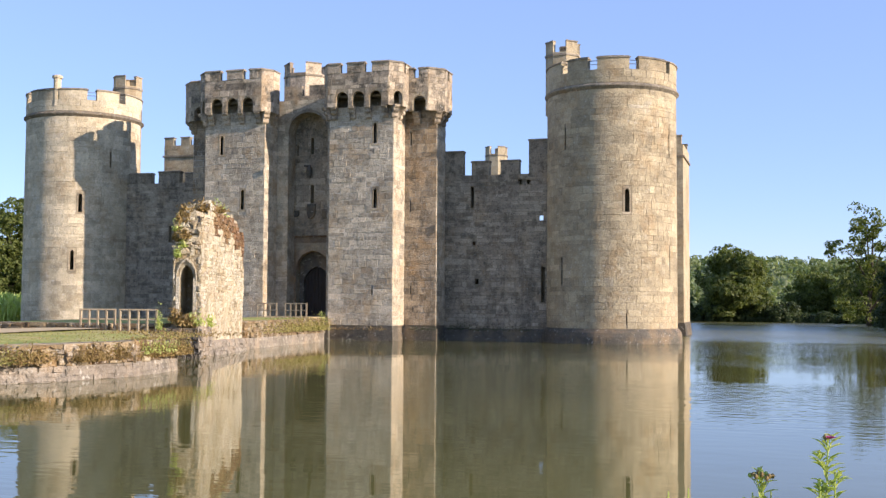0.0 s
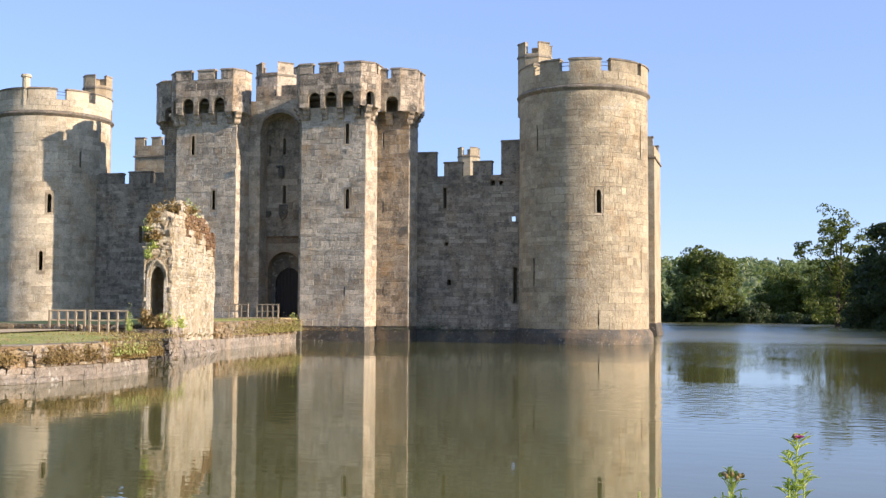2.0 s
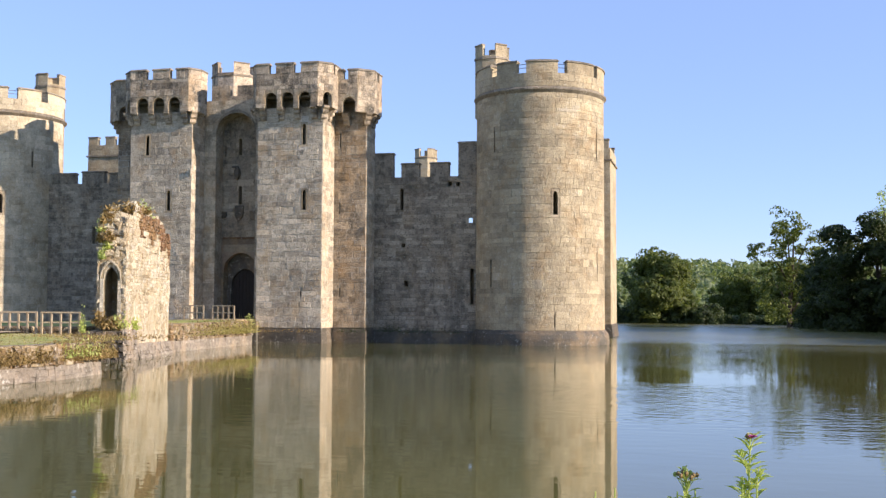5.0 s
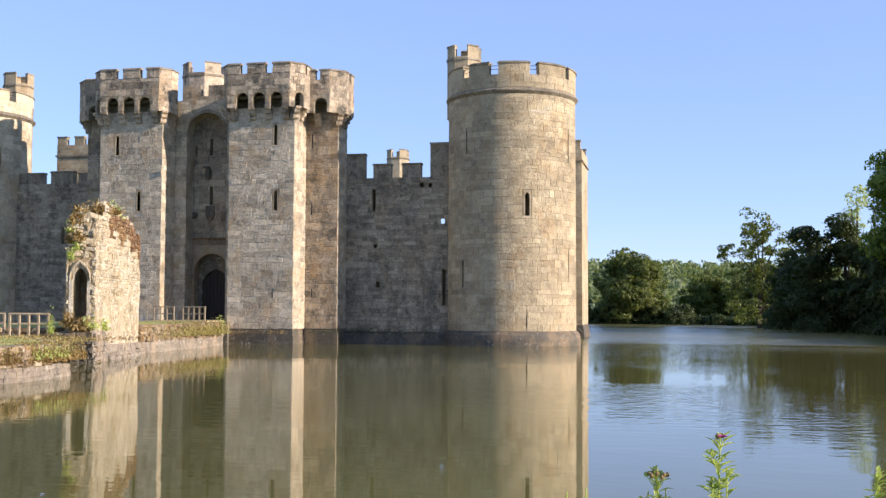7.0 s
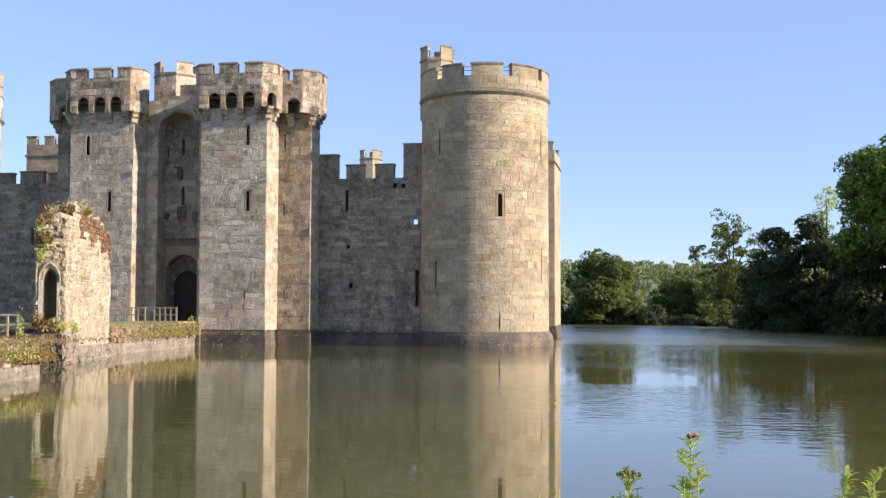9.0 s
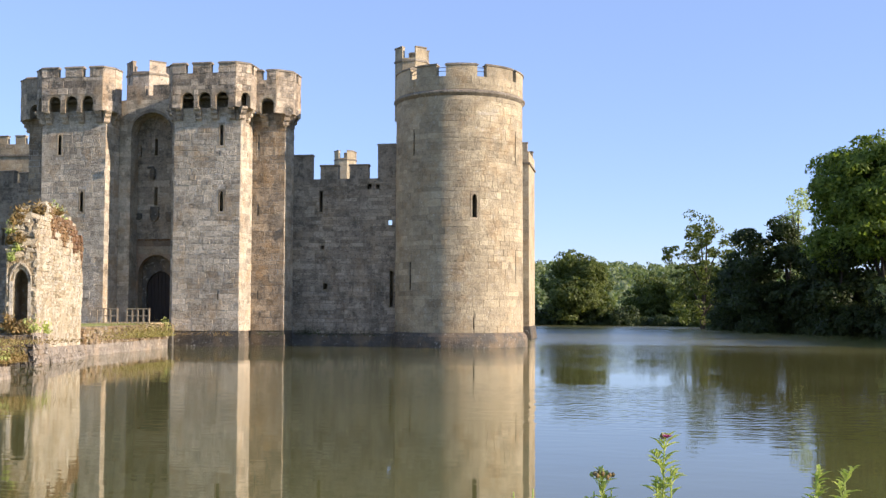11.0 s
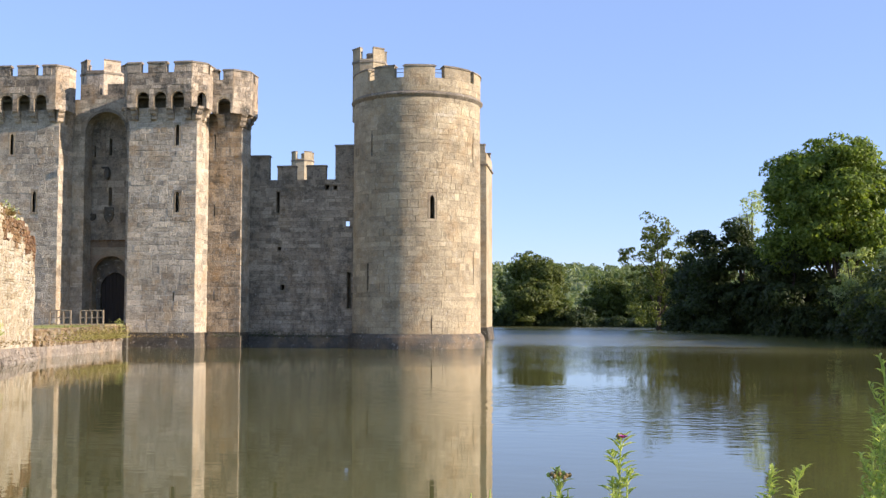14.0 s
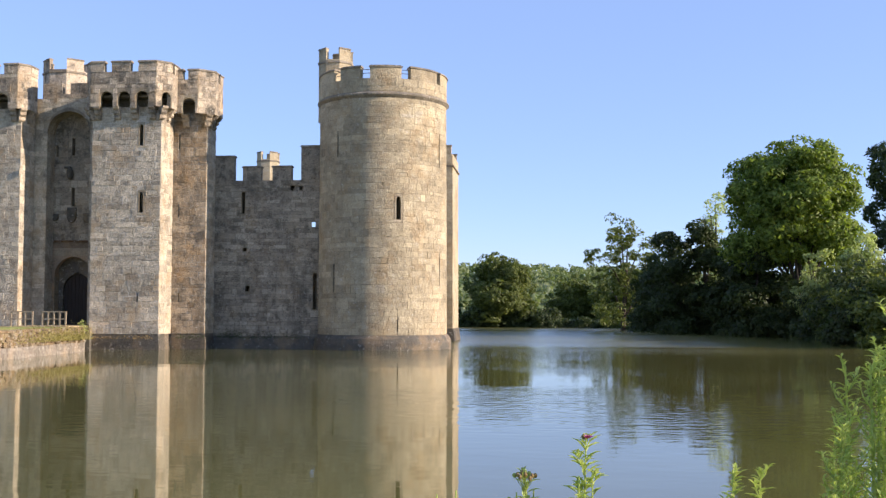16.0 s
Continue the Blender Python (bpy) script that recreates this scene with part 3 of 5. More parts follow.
# ---------------------------------------------------------------- gatehouse
GX = -21.39
Y_FRONT, Y_STEP, Y_BACK, Y_CURTAIN = -5.44, -3.39, -1.0, -1.0
gate = thing("gatehouse", (GX, Y_FRONT, -1.5), "grey-buff stone gatehouse with twin machicolated towers and a deep arch", "gatehouse")
grng = random.Random(5)


def side(k, x):
    """x of the turret on the west (k = 1), or its mirror on the east (k = -1)."""
    return x if k == 1 else 2 * GX - x


def face(p0, p1, z0, z1, holes=(), mean=0.40, length=0.75, first=None, material=None, proud=0.035, hole_depth=0.9, trim=0.16):
    """A wall face of the gatehouse with its stones; runs so that its outside is to the right of p0 -> p1."""
    s, ln = flat(*p0, *p1)
    us = [ln * i / max(1, round(ln)) for i in range(max(1, round(ln)) + 1)]
    part("wall", skin(s, us, [z0, (z0 + z1) / 2, z1], [h[:4] for h in holes], hole_depth), m_lime, gate)
    view = [(h[0] - trim, h[1] + trim, h[2] - trim, h[3] + trim) if h[4] else h[:4] for h in holes]
    masonry(gate, s, grng, block_list(grng, 0, ln, z0, z1, mean, length, view), material or m_gate, 0.009, proud * 0.5, first or (lambda u, z: False), cham=0.014, wild=0.035)
    for h in holes:
        if h[4]:
            window_surround(gate, s, (h[0] + h[1]) / 2, h[2], h[3], (h[1] - h[0]) / 2, 0.12)
    return s


def light(u, z0, z1, w=0.12, framed=True):
    return (u - w, u + w, z0, z1, framed)


PLINTH = 1.05
Y_BLOCK = -3.05
WALL_TOP = 16.2
for k in (1, -1):
    xo, xi = side(k, -14.14), side(k, -18.89)          # outer and inner corner of the front turret
    xb = side(k, -11.78)                               # outer side of the rear block
    def run(a, b):
        return (a, b) if k == 1 else (b, a)
    # front of the turret
    p0, p1 = run((xi, Y_FRONT), (xo, Y_FRONT))
    x_left = p0[0]
    hs = [light(-15.45 - x_left, 9.12, 10.5), light(-15.49 - x_left, 13.62, 15.05), light(-15.62 - x_left, 3.15, 3.75, 0.04, False)] if k == 1 else [light(-25.6 - x_left, 9.22, 10.65), light(-27.3 - x_left, 13.2, 14.6)]
    face(p0, p1, PLINTH, WALL_TOP, hs, 0.38, 0.62, (lambda u, z: k == 1 or z > 6))
    # its outer side, its inner side
    face(*run((xo, Y_FRONT), (xo, Y_BLOCK)), PLINTH, WALL_TOP, (), 0.40, 0.8)
    face(*run((xi, Y_STEP), (xi, Y_FRONT)), PLINTH, WALL_TOP, (), 0.40, 0.8)
    # rear block: front, outer side
    q0, q1 = run((xo, Y_BLOCK), (xb, Y_BLOCK))
    hs = [light(0.45, 13.7, 14.7, 0.05, False), light(0.45, 9.0, 9.8, 0.04, False), light(0.5, 3.2, 3.8, 0.04, False)] if k == 1 else []
    face(q0, q1, PLINTH, WALL_TOP, hs, 0.42, 0.7, None, m_brown)
    face(*run((xb, Y_BLOCK), (xb, Y_BACK)), PLINTH, WALL_TOP, (), 0.42, 0.9)
    # plinth, battered, stepped round the two blocks
    pl = M()
    e = 0.22
    lo, hi = min(xi, xo), max(xi, xo)
    pl.prism([(lo - e, Y_FRONT - e), (hi + e, Y_FRONT - e), (hi + e, Y_STEP), (lo - e, Y_STEP)], -1.5, PLINTH + 0.02,
             [(lo + 0.02, Y_FRONT + 0.02), (hi - 0.02, Y_FRONT + 0.02), (hi - 0.02, Y_STEP), (lo + 0.02, Y_STEP)])
    lo2, hi2 = (hi + 0.02, xb + 0.1) if k == 1 else (xb - 0.1, lo - 0.02)
    pl.box(lo2, hi2, Y_BLOCK - e + 0.05, Y_BACK - 0.24, -1.5, 0.8)
    pl.box(min(xo, xb) + 0.02, max(xo, xb) - 0.02, Y_BLOCK + 0.02, Y_BACK, 0.8, PLINTH + 0.02)
    part("plinth", pl, m_plinth, gate, "dark mossy stone plinth at the waterline")
    # machicolated parapets, one on the turret and one on the rear block
    def parapet(poly, gaps_by_edge, z_soffit, z_low, z_top, arches):
        """A projecting parapet on an open outline; arches: (edge, centre, half width) of the holes below it."""
        for i, (pa, pb) in enumerate(zip(poly, poly[1:])):
            s, ln = flat(*pa, *pb)
            hl = [(c - h, c + h) for e2, c, h in arches if e2 == i]
            m = M()
            cuts = sorted({0.0, ln, *(h[0] + (h[1] - h[0]) * q for h in hl for q in (0, 0.06, 0.15, 0.3, 0.5, 0.7, 0.85, 0.94, 1))})
            for u0, u1 in zip(cuts, cuts[1:]):
                z0 = z_soffit
                for h in hl:
                    if h[0] - 1e-6 <= u0 and u1 <= h[1] + 1e-6:
                        z0 = z_soffit + 0.62 + 0.42 * math.sqrt(max(0.0, 1 - (((u0 + u1) / 2 - (h[0] + h[1]) / 2) / ((h[1] - h[0]) / 2)) ** 2))
                m.hexa([s(u0, z0, 0), s(u1, z0, 0), s(u1, z0, -0.32), s(u0, z0, -0.32), s(u0, z_low, 0), s(u1, z_low, 0), s(u1, z_low, -0.32), s(u0, z_low, -0.32)])
            part("parapet", m, m_mortar, gate)
            holes = [(h[0] - 0.02, h[1] + 0.02, z_soffit, z_soffit + 1.06) for h in hl]
            masonry(gate, s, grng, block_list(grng, 0, ln, z_soffit, z_low, 0.40, 0.6, holes), m_parapet, 0.007, 0.018, lambda u, z: False, cham=0.016, wild=0.03)
            gl = [(0.0, 0.0), *gaps_by_edge.get(i, ()), (ln, ln)]
            for (_, u0), (u1, _) in zip(gl, gl[1:]):
                if u1 - u0 < 0.1:
                    continue
                b = M()
                b.hexa([s(u0, z_low, 0.02), s(u1, z_low, 0.02), s(u1, z_low, -0.34), s(u0, z_low, -0.34), s(u0, z_top - 0.15, 0.02), s(u1, z_top - 0.15, 0.02), s(u1, z_top - 0.15, -0.34), s(u0, z_top - 0.15, -0.34)])
                mr = part("merlon", b, m_mortar, gate)
                proud_of = lambda u, z, out, s=s: s(u, z, out + 0.02)
                faced = M()
                for r in block_list(grng, u0, u1, z_low, z_top - 0.15, 0.36, 0.5):
                    lay(faced, proud_of, grng, r, 0.006, 0.014, 0.012, 0.02)
                part("stonework", faced, m_parapet, mr, kind="stuff")
                cp = M()
                g0, g1 = u0 - (0.06 if u0 > 0 else 0), u1 + (0.06 if u1 < ln else 0)
                cp.hexa([s(g0, z_top - 0.15, 0.09), s(g1, z_top - 0.15, 0.09), s(g1, z_top - 0.15, -0.40), s(g0, z_top - 0.15, -0.40),
                         s(g0, z_top - 0.08, 0.09), s(g1, z_top - 0.08, 0.09), s(g1, z_top - 0.08, -0.40), s(g0, z_top - 0.08, -0.40)])
                cp.hexa([s(g0, z_top - 0.08, 0.08), s(g1, z_top - 0.08, 0.08), s(g1, z_top - 0.08, -0.38), s(g0, z_top - 0.08, -0.38),
                         s(g0 + 0.03, z_top, -0.02), s(g1 - 0.03, z_top, -0.02), s(g1 - 0.03, z_top, -0.28), s(g0 + 0.03, z_top, -0.28)])
                part("coping", cp, m_coping, mr)

    def corbel(x, y, dx, dy, w=0.3, reach=0.55, z=16.2):
        """A three-stepped corbel that leans out by (dx, dy)."""
        m = M()
        nrm = Vector((dx, dy)).normalized()
        t = Vector((-nrm.y, nrm.x)) * w / 2
        for i, (r, z0, z1) in enumerate(((reach, z - 0.22, z), (reach * 0.68, z - 0.52, z - 0.22), (reach * 0.36, z - 0.86, z - 0.52))):
            b0, f0 = Vector((x, y)) - nrm * 0.1, Vector((x, y)) + nrm * r
            f1 = Vector((x, y)) + nrm * (r - 0.1)
            q = [b0 + t, b0 - t, f1 - t, f1 + t]
            u = [b0 + t, b0 - t, f0 - t, f0 + t]
            m.hexa([(*p, z0) for p in q] + [(*p, z0 + 0.1) for p in u])
            m.hexa([(*p, z0 + 0.1) for p in u] + [(*p, z1) for p in u])
        part("corbel", m, m_parapet, gate, "stepped stone corbel")

    X = lambda x: side(k, x)
    turret_poly = [(X(-19.4), -4.2), (X(-19.4), -5.25), (X(-18.85), -6.0), (X(-14.35), -6.0), (X(-13.55), -5.2), (X(-13.55), -3.7)]
    block_poly = [(X(-13.55), -4.1), (X(-12.1), -4.1), (X(-11.15), -3.2), (X(-11.15), -1.5)]
    front_gaps = [(0.95, 1.45), (2.75, 3.3)]
    if k == -1:
        turret_poly, block_poly = turret_poly[::-1], block_poly[::-1]
    fe = 2
    ln = 4.5
    fg = front_gaps if k == 1 else [(ln - b2, ln - a2) for a2, b2 in reversed(front_gaps)]
    ar = [(fe, c, 0.43) for c in ((1.1, 2.3, 3.55) if k == 1 else (ln - 3.55, ln - 2.3, ln - 1.1))]
    side_edge = 3 if k == 1 else 1
    ar += [(side_edge, 0.75, 0.32)]
    parapet(turret_poly, {fe: fg, (4 if k == 1 else 0): [(0.1, 0.45) if k == 1 else (1.05, 1.4)]}, 16.15, 18.5, 19.26, ar)
    bl = 1.55
    parapet(block_poly, {(0 if k == 1 else 2): [(0.4, 0.75) if k == 1 else (0.8, 1.15)], (2 if k == 1 else 0): [(0.5, 0.9)]}, 16.0, 18.3, 19.05,
            [(0 if k == 1 else 2, 0.8 if k == 1 else bl - 0.8, 0.45)])
    for x in (-18.45, -17.12, -15.92, -14.7):
        corbel(X(x), Y_FRONT, 0, -1, 0.40)
    for x, y, dx, dy in ((-14.14, -5.44, 0.75, -0.65), (-18.89, -5.44, -0.7, -0.7), (-14.14, -4.3, 1, 0), (-18.89, -4.4, -1, 0)):
        corbel(X(x), y, dx * k, dy, 0.42)
    for x, y, dx, dy in ((-13.2, -3.05, 0, -1), (-11.82, -3.05, 0.7, -0.7), (-11.78, -2.5, 1, 0), (-11.78, -1.7, 1, 0)):
        corbel(X(x), y, dx * k, dy, 0.46, 0.55, 16.05)
    # roof leads of the two blocks
    for poly, back in ((turret_poly, Y_STEP), (block_poly, Y_BACK)):
        mid_x, mid_y = sum(p[0] for p in poly) / len(poly), sum(p[1] for p in poly) / len(poly)
        sl = M()
        inset = [(mid_x + (px - mid_x) * 0.93, py + (0.15 if py < mid_y else 0)) for px, py in poly]
        sl.prism(inset, 17.6, 17.75)
        part("wall_walk", sl, m_coping, gate)
    ch = M()
    ch.box(min(xi, xo) + 0.1, max(xi, xo) - 0.1, Y_FRONT + 1.0, Y_STEP, 14.5, 17.9)
    ch.box(min(xo, xb) + (0.0 if k == 1 else 0.6), max(xo, xb) - (0.6 if k == 1 else 0.0), Y_STEP + 0.9, Y_BACK, 14.5, 17.9)
    part("inner_wall", ch, m_mortar, gate)
    rf = M()
    rf.box(min(xi, xo) + 0.05, max(xi, xo) - 0.05, Y_FRONT + 0.05, Y_STEP, 16.9, 17.05)
    rf.box(min(GX, xb), max(GX, xb), Y_STEP + 0.05, Y_BACK, 16.9, 17.0)
    x_in = side(k, -15.6)
    rf.box(min(GX, x_in), max(GX, x_in), 1.6, 8.0, -1.5, 16.6)
    rf.box(min(side(k, -18.95), x_in), max(side(k, -18.95), x_in), Y_BACK, 1.6, -1.5, 16.6)
    part("roof", rf, m_coping, gate)

# the wall between the turrets, with the great arch
RX0, RX1, RY = -23.0, -19.93, -2.2
SPRING, CROWN = 14.9, 16.38
s_mid, len_mid = flat(2 * GX + 18.89, Y_STEP, -18.89, Y_STEP)
u0, u1 = RX0 + 23.89, RX1 + 23.89
arch_top = lambda u: SPRING + (CROWN - SPRING) * math.sqrt(max(0.0, 1 - ((u - (u0 + u1) / 2) / ((u1 - u0) / 2)) ** 2))
wall = M()
for a, b in ((0, u0), (u1, len_mid)):
    wall.quad(s_mid(a, 1.0, 0), s_mid(b, 1.0, 0), s_mid(b, 17.3, 0), s_mid(a, 17.3, 0))
N = 16
for i in range(N):
    a, b = u0 + (u1 - u0) * i / N, u0 + (u1 - u0) * (i + 1) / N
    wall.quad(s_mid(a, arch_top(a), 0), s_mid(b, arch_top(b), 0), s_mid(b, 17.3, 0), s_mid(a, 17.3, 0))
    wall.quad(s_mid(a, arch_top(a), 0), s_mid(a, arch_top(a), -1.25), s_mid(b, arch_top(b), -1.25), s_mid(b, arch_top(b), 0))
for a in (u0, u1):
    wall.quad(s_mid(a, 1.0, 0), s_mid(a, SPRING, 0), s_mid(a, SPRING, -1.25), s_mid(a, 1.0, -1.25))
part("wall", wall, m_gate, gate, "wall pierced by a tall round-headed arch")
in_arch = lambda u, z: not (u0 - 0.05 < u < u1 + 0.05 and z < arch_top(min(max(u, u0), u1)) + 0.15)
masonry(gate, s_mid, grng, [r for r in block_list(grng, 0, len_mid, 1.6, 17.3, 0.42, 0.6, [(u0, u1, 1.0, SPRING)]) if in_arch((r[0] + r[1]) / 2, r[2]) and in_arch(r[0] + 0.05, r[2]) and in_arch(r[1] - 0.05, r[2])], m_gate, 0.006, 0.014, lambda u, z: False)
ar = M()
for i in range(N):
    a, b = u0 + (u1 - u0) * i / N, u0 + (u1 - u0) * (i + 1) / N
    za, zb = arch_top(a), arch_top(b)
    ar.hexa([s_mid(a, za, 0.06), s_mid(b, zb, 0.06), s_mid(b, zb, -0.2), s_mid(a, za, -0.2), s_mid(a, za + 0.22, 0.06), s_mid(b, zb + 0.22, 0.06), s_mid(b, zb + 0.22, -0.2), s_mid(a, za + 0.22, -0.2)])
part("arch_ring", ar, m_coping, gate, "moulded ring of the great arch")
# back of the recess: the gate passage, its doors and the lights above
s_rec, len_rec = flat(RX0 - 0.2, RY, RX1 + 0.2, RY)
du = -21.5 - (RX0 - 0.2)
holes = [(du - 1.34, du + 1.34, 1.5, 6.38, 0), (-21.63 - RX0 + 0.2 - 0.11, -21.63 - RX0 + 0.2 + 0.11, 13.5, 14.7, 0), (-21.6 - RX0 + 0.2 - 0.12, -21.6 - RX0 + 0.2 + 0.12, 9.9, 11.2, 0), (0.35, 0.47, 13.4, 14.2, 0)]
part("recess_wall", skin(s_rec, [0, len_rec], [1.0, 17.0], [h[:4] for h in holes], 1.2), m_mortar, gate)
cuts = [h[:4] for h in holes]
# upper recess stones take the darker curtain stone to paint in the recess shade
masonry(gate, s_rec, grng, block_list(grng, 0, len_rec, 7.5, 17.0, 0.42, 0.6, cuts), m_wall, 0.006, 0.02, lambda u, z: False)
masonry(gate, s_rec, grng, block_list(grng, 0, len_rec, 1.5, 7.4, 0.5, 0.9, cuts), m_tan, 0.004, 0.012, lambda u, z: False)
hood = M()
door_arc = [(du + p, 5.0 + q) for p, q in arch_outline(1.34, 1.36, 7)]
for (a, za), (b, zb) in zip(door_arc, door_arc[1:]):
    hood.hexa([s_rec(b, zb, -0.45), s_rec(b, zb, 0.02), s_rec(a, za, 0.02), s_rec(a, za, -0.45), s_rec(b, 6.42, -0.45), s_rec(b, 6.42, 0.02), s_rec(a, 6.42, 0.02), s_rec(a, 6.42, -0.45)])
part("door_arch", hood, m_tan, gate, "pointed arch over the gate passage")
# inner arch: passage shade is put into its colour by the dark plinth stone
inner = M()
in_arc = [(du + 0.05 + p, 3.95 + q) for p, q in arch_outline(1.08, 1.3, 7)]
for (a, za), (b, zb) in zip(in_arc, in_arc[1:]):
    inner.hexa([s_rec(b, zb, -1.1), s_rec(b, zb, -0.7), s_rec(a, za, -0.7), s_rec(a, za, -1.1), s_rec(b, 6.36, -1.1), s_rec(b, 6.36, -0.7), s_rec(a, 6.36, -0.7), s_rec(a, 6.36, -1.1)])
for a, b in ((du - 1.33, du + 0.05 - 1.08), (du + 0.05 + 1.08, du + 1.33)):
    inner.hexa([s_rec(a, 1.5, -1.1), s_rec(a, 1.5, -0.7), s_rec(b, 1.5, -0.7), s_rec(b, 1.5, -1.1), s_rec(a, 6.36, -1.1), s_rec(a, 6.36, -0.7), s_rec(b, 6.36, -0.7), s_rec(b, 6.36, -1.1)])
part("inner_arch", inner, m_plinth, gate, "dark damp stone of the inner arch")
# carved panels over the gate: three shields, and a helm on a bracket
for cx3, z3, hw, hh in ((-22.92, 9.1, 0.30, 0.24), (-21.66, 9.25, 0.34, 0.55), (-20.5, 9.05, 0.34, 0.36)):
    u3 = cx3 - RX0 + 0.2
    sh = M()
    out_l = [(-hw, hh), (-hw, -hh * 0.3), (-hw * 0.6, -hh * 0.8), (0, -hh), (hw * 0.6, -hh * 0.8), (hw, -hh * 0.3), (hw, hh)]
    i0 = len(sh.v)
    for o3, sc3 in ((0.0, 1.0), (0.10, 1.0), (0.14, 0.85)):
        sh.v += [s_rec(u3 + p * sc3, z3 + q * sc3, o3) for p, q in out_l]
    for r3 in (0, 7):
        sh.f += [(r3 + j, r3 + (j + 1) % 7, r3 + 7 + (j + 1) % 7, r3 + 7 + j) for j in range(7)]
    sh.f.append(tuple(range(14, 21)))
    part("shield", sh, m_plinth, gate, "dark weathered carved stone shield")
hl = M()
hx, hy = -21.8, RY - 0.16
hl.tube([(hx, hy, 11.75), (hx, hy, 11.95), (hx, hy, 12.3), (hx, hy - 0.05, 12.5), (hx - 0.1, hy - 0.1, 12.62)], (0.10, 0.22, 0.24, 0.17, 0.04), 9)
hl.box(hx - 0.42, hx + 0.05, RY - 0.2, RY + 0.02, 12.55, 12.68)
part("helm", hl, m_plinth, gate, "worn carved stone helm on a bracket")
for i in range(8):
    doors = M()
    a = du + 0.05 - 1.08 + 2.16 * i / 8
    doors.hexa([s_rec(p, z, o) for z in (1.6, 5.2) for p, o in ((a + 0.01, -1.02), (a + 0.01, -0.94), (a + 0.26, -0.94), (a + 0.26, -1.02))])
    part("door_plank", doors, m_oak, gate, "dark oak plank of the closed gate")
band = M()
band.hexa([s_rec(0, 7.38, -0.1), s_rec(0, 7.38, 0.08), s_rec(len_rec, 7.38, 0.08), s_rec(len_rec, 7.38, -0.1), s_rec(0, 7.5, -0.1), s_rec(0, 7.5, 0.03), s_rec(len_rec, 7.5, 0.03), s_rec(len_rec, 7.5, -0.1)])
part("string_course", band, m_rust, gate, "rust-stained string course")
# parapet over the arch, and the stair turret behind it
pr = M()
pr.box(2 * GX + 19.4, -19.4, Y_STEP - 0.02, Y_STEP + 0.4, 17.3, 17.6)
pr.box(2 * GX + 19.4, -22.0, Y_STEP - 0.02, Y_STEP + 0.4, 17.6, 18.35)
pr.box(-21.4, -20.0, Y_STEP - 0.02, Y_STEP + 0.4, 17.6, 18.35)
part("parapet", pr, m_parapet, gate)
stair_turret(gate, -24.75, 3.4, 1.72, 16.0, 21.4, (-90, 0, 135), m_parapet)


# ---------------------------------------------------------------- curtain walls, distant towers
def curtain(x0, x1, y, z_walk, z_top, merlons, label, seed, thick=2.0, first=None, peep=None, slits=()):
    """A stretch of curtain wall with its crenellation; merlons: (x from, x to, top)."""
    rng = random.Random(seed)
    cw = thing("curtain_wall", ((x0 + x1) / 2, y, -1.5), label, "castle wall", kind="structure")
    s, ln = flat(x0, y, x1, y)
    cut = [(a - x0, b - x0, c, d) for a, b, c, d in slits]
    m = skin(s, [0, ln / 2, ln], [-1.5, 4, z_walk], cut + ([peep] if peep else []), 0.7)
    back, _ = flat(x1, y + thick, x0, y + thick)
    gone = []
    if peep:
        # a hole right through the wall, cut askew
        m.f.pop()
        for _ in range(4):
            m.f.pop()
        sk = 0.44
        f = [s(peep[0], peep[2], 0), s(peep[1], peep[2], 0), s(peep[1], peep[3], 0), s(peep[0], peep[3], 0)]
        g = [s(peep[0] - sk, peep[2] + 0.1, -thick), s(peep[1] - sk, peep[2] + 0.1, -thick), s(peep[1] - sk, peep[3] + 0.2, -thick), s(peep[0] - sk, peep[3] + 0.2, -thick)]
        for i in range(4):
            m.quad(f[i], f[(i + 1) % 4], g[(i + 1) % 4], g[i])
        gone = [(ln - peep[1] + sk, ln - peep[0] + sk, peep[2] + 0.1, peep[3] + 0.2)]
    bk = skin(back, [0, ln], [-1.5, z_walk], gone, 0.01)
    for q in bk.f[:-5] if gone else bk.f:
        m.quad(*(bk.v[i] for i in q))
    m.quad((x0, y, z_walk), (x1, y, z_walk), (x1, y + thick, z_walk), (x0, y + thick, z_walk))
    part("wall_core", m, m_mortar, cw)
    masonry(cw, s, rng, block_list(rng, 0, ln, 0.8, z_walk, 0.27, 0.62, cut + ([peep] if peep else [])), m_wall, 0.007, 0.03, first, cham=0.02, wild=0.03)
    pl = M()
    pl.hexa([(x0, y - 0.25, -1.5), (x1, y - 0.25, -1.5), (x1, y + 0.1, -1.5), (x0, y + 0.1, -1.5), (x0, y - 0.2, 0.7), (x1, y - 0.2, 0.7), (x1, y + 0.1, 0.95), (x0, y + 0.1, 0.95)])
    part("plinth", pl, m_plinth, cw, "dark mossy foot of the wall")
    for a, b, z in merlons:
        bl = M()
        bl.box(a, b, y - 0.02, y + 0.5, z_walk, z - 0.14)
        mr = part("merlon", bl, m_wall, cw)
        cp = M()
        cp.box(a - 0.05, b + 0.05, y - 0.1, y + 0.56, z - 0.14, z - 0.07)
        cp.prism([(a - 0.05, y - 0.08), (b + 0.05, y - 0.08), (b + 0.05, y + 0.54), (a - 0.05, y + 0.54)], z - 0.07, z,
                 [(a - 0.02, y + 0.05), (b + 0.02, y + 0.05), (b + 0.02, y + 0.42), (a - 0.02, y + 0.42)])
        part("coping", cp, m_coping, mr)
    return cw


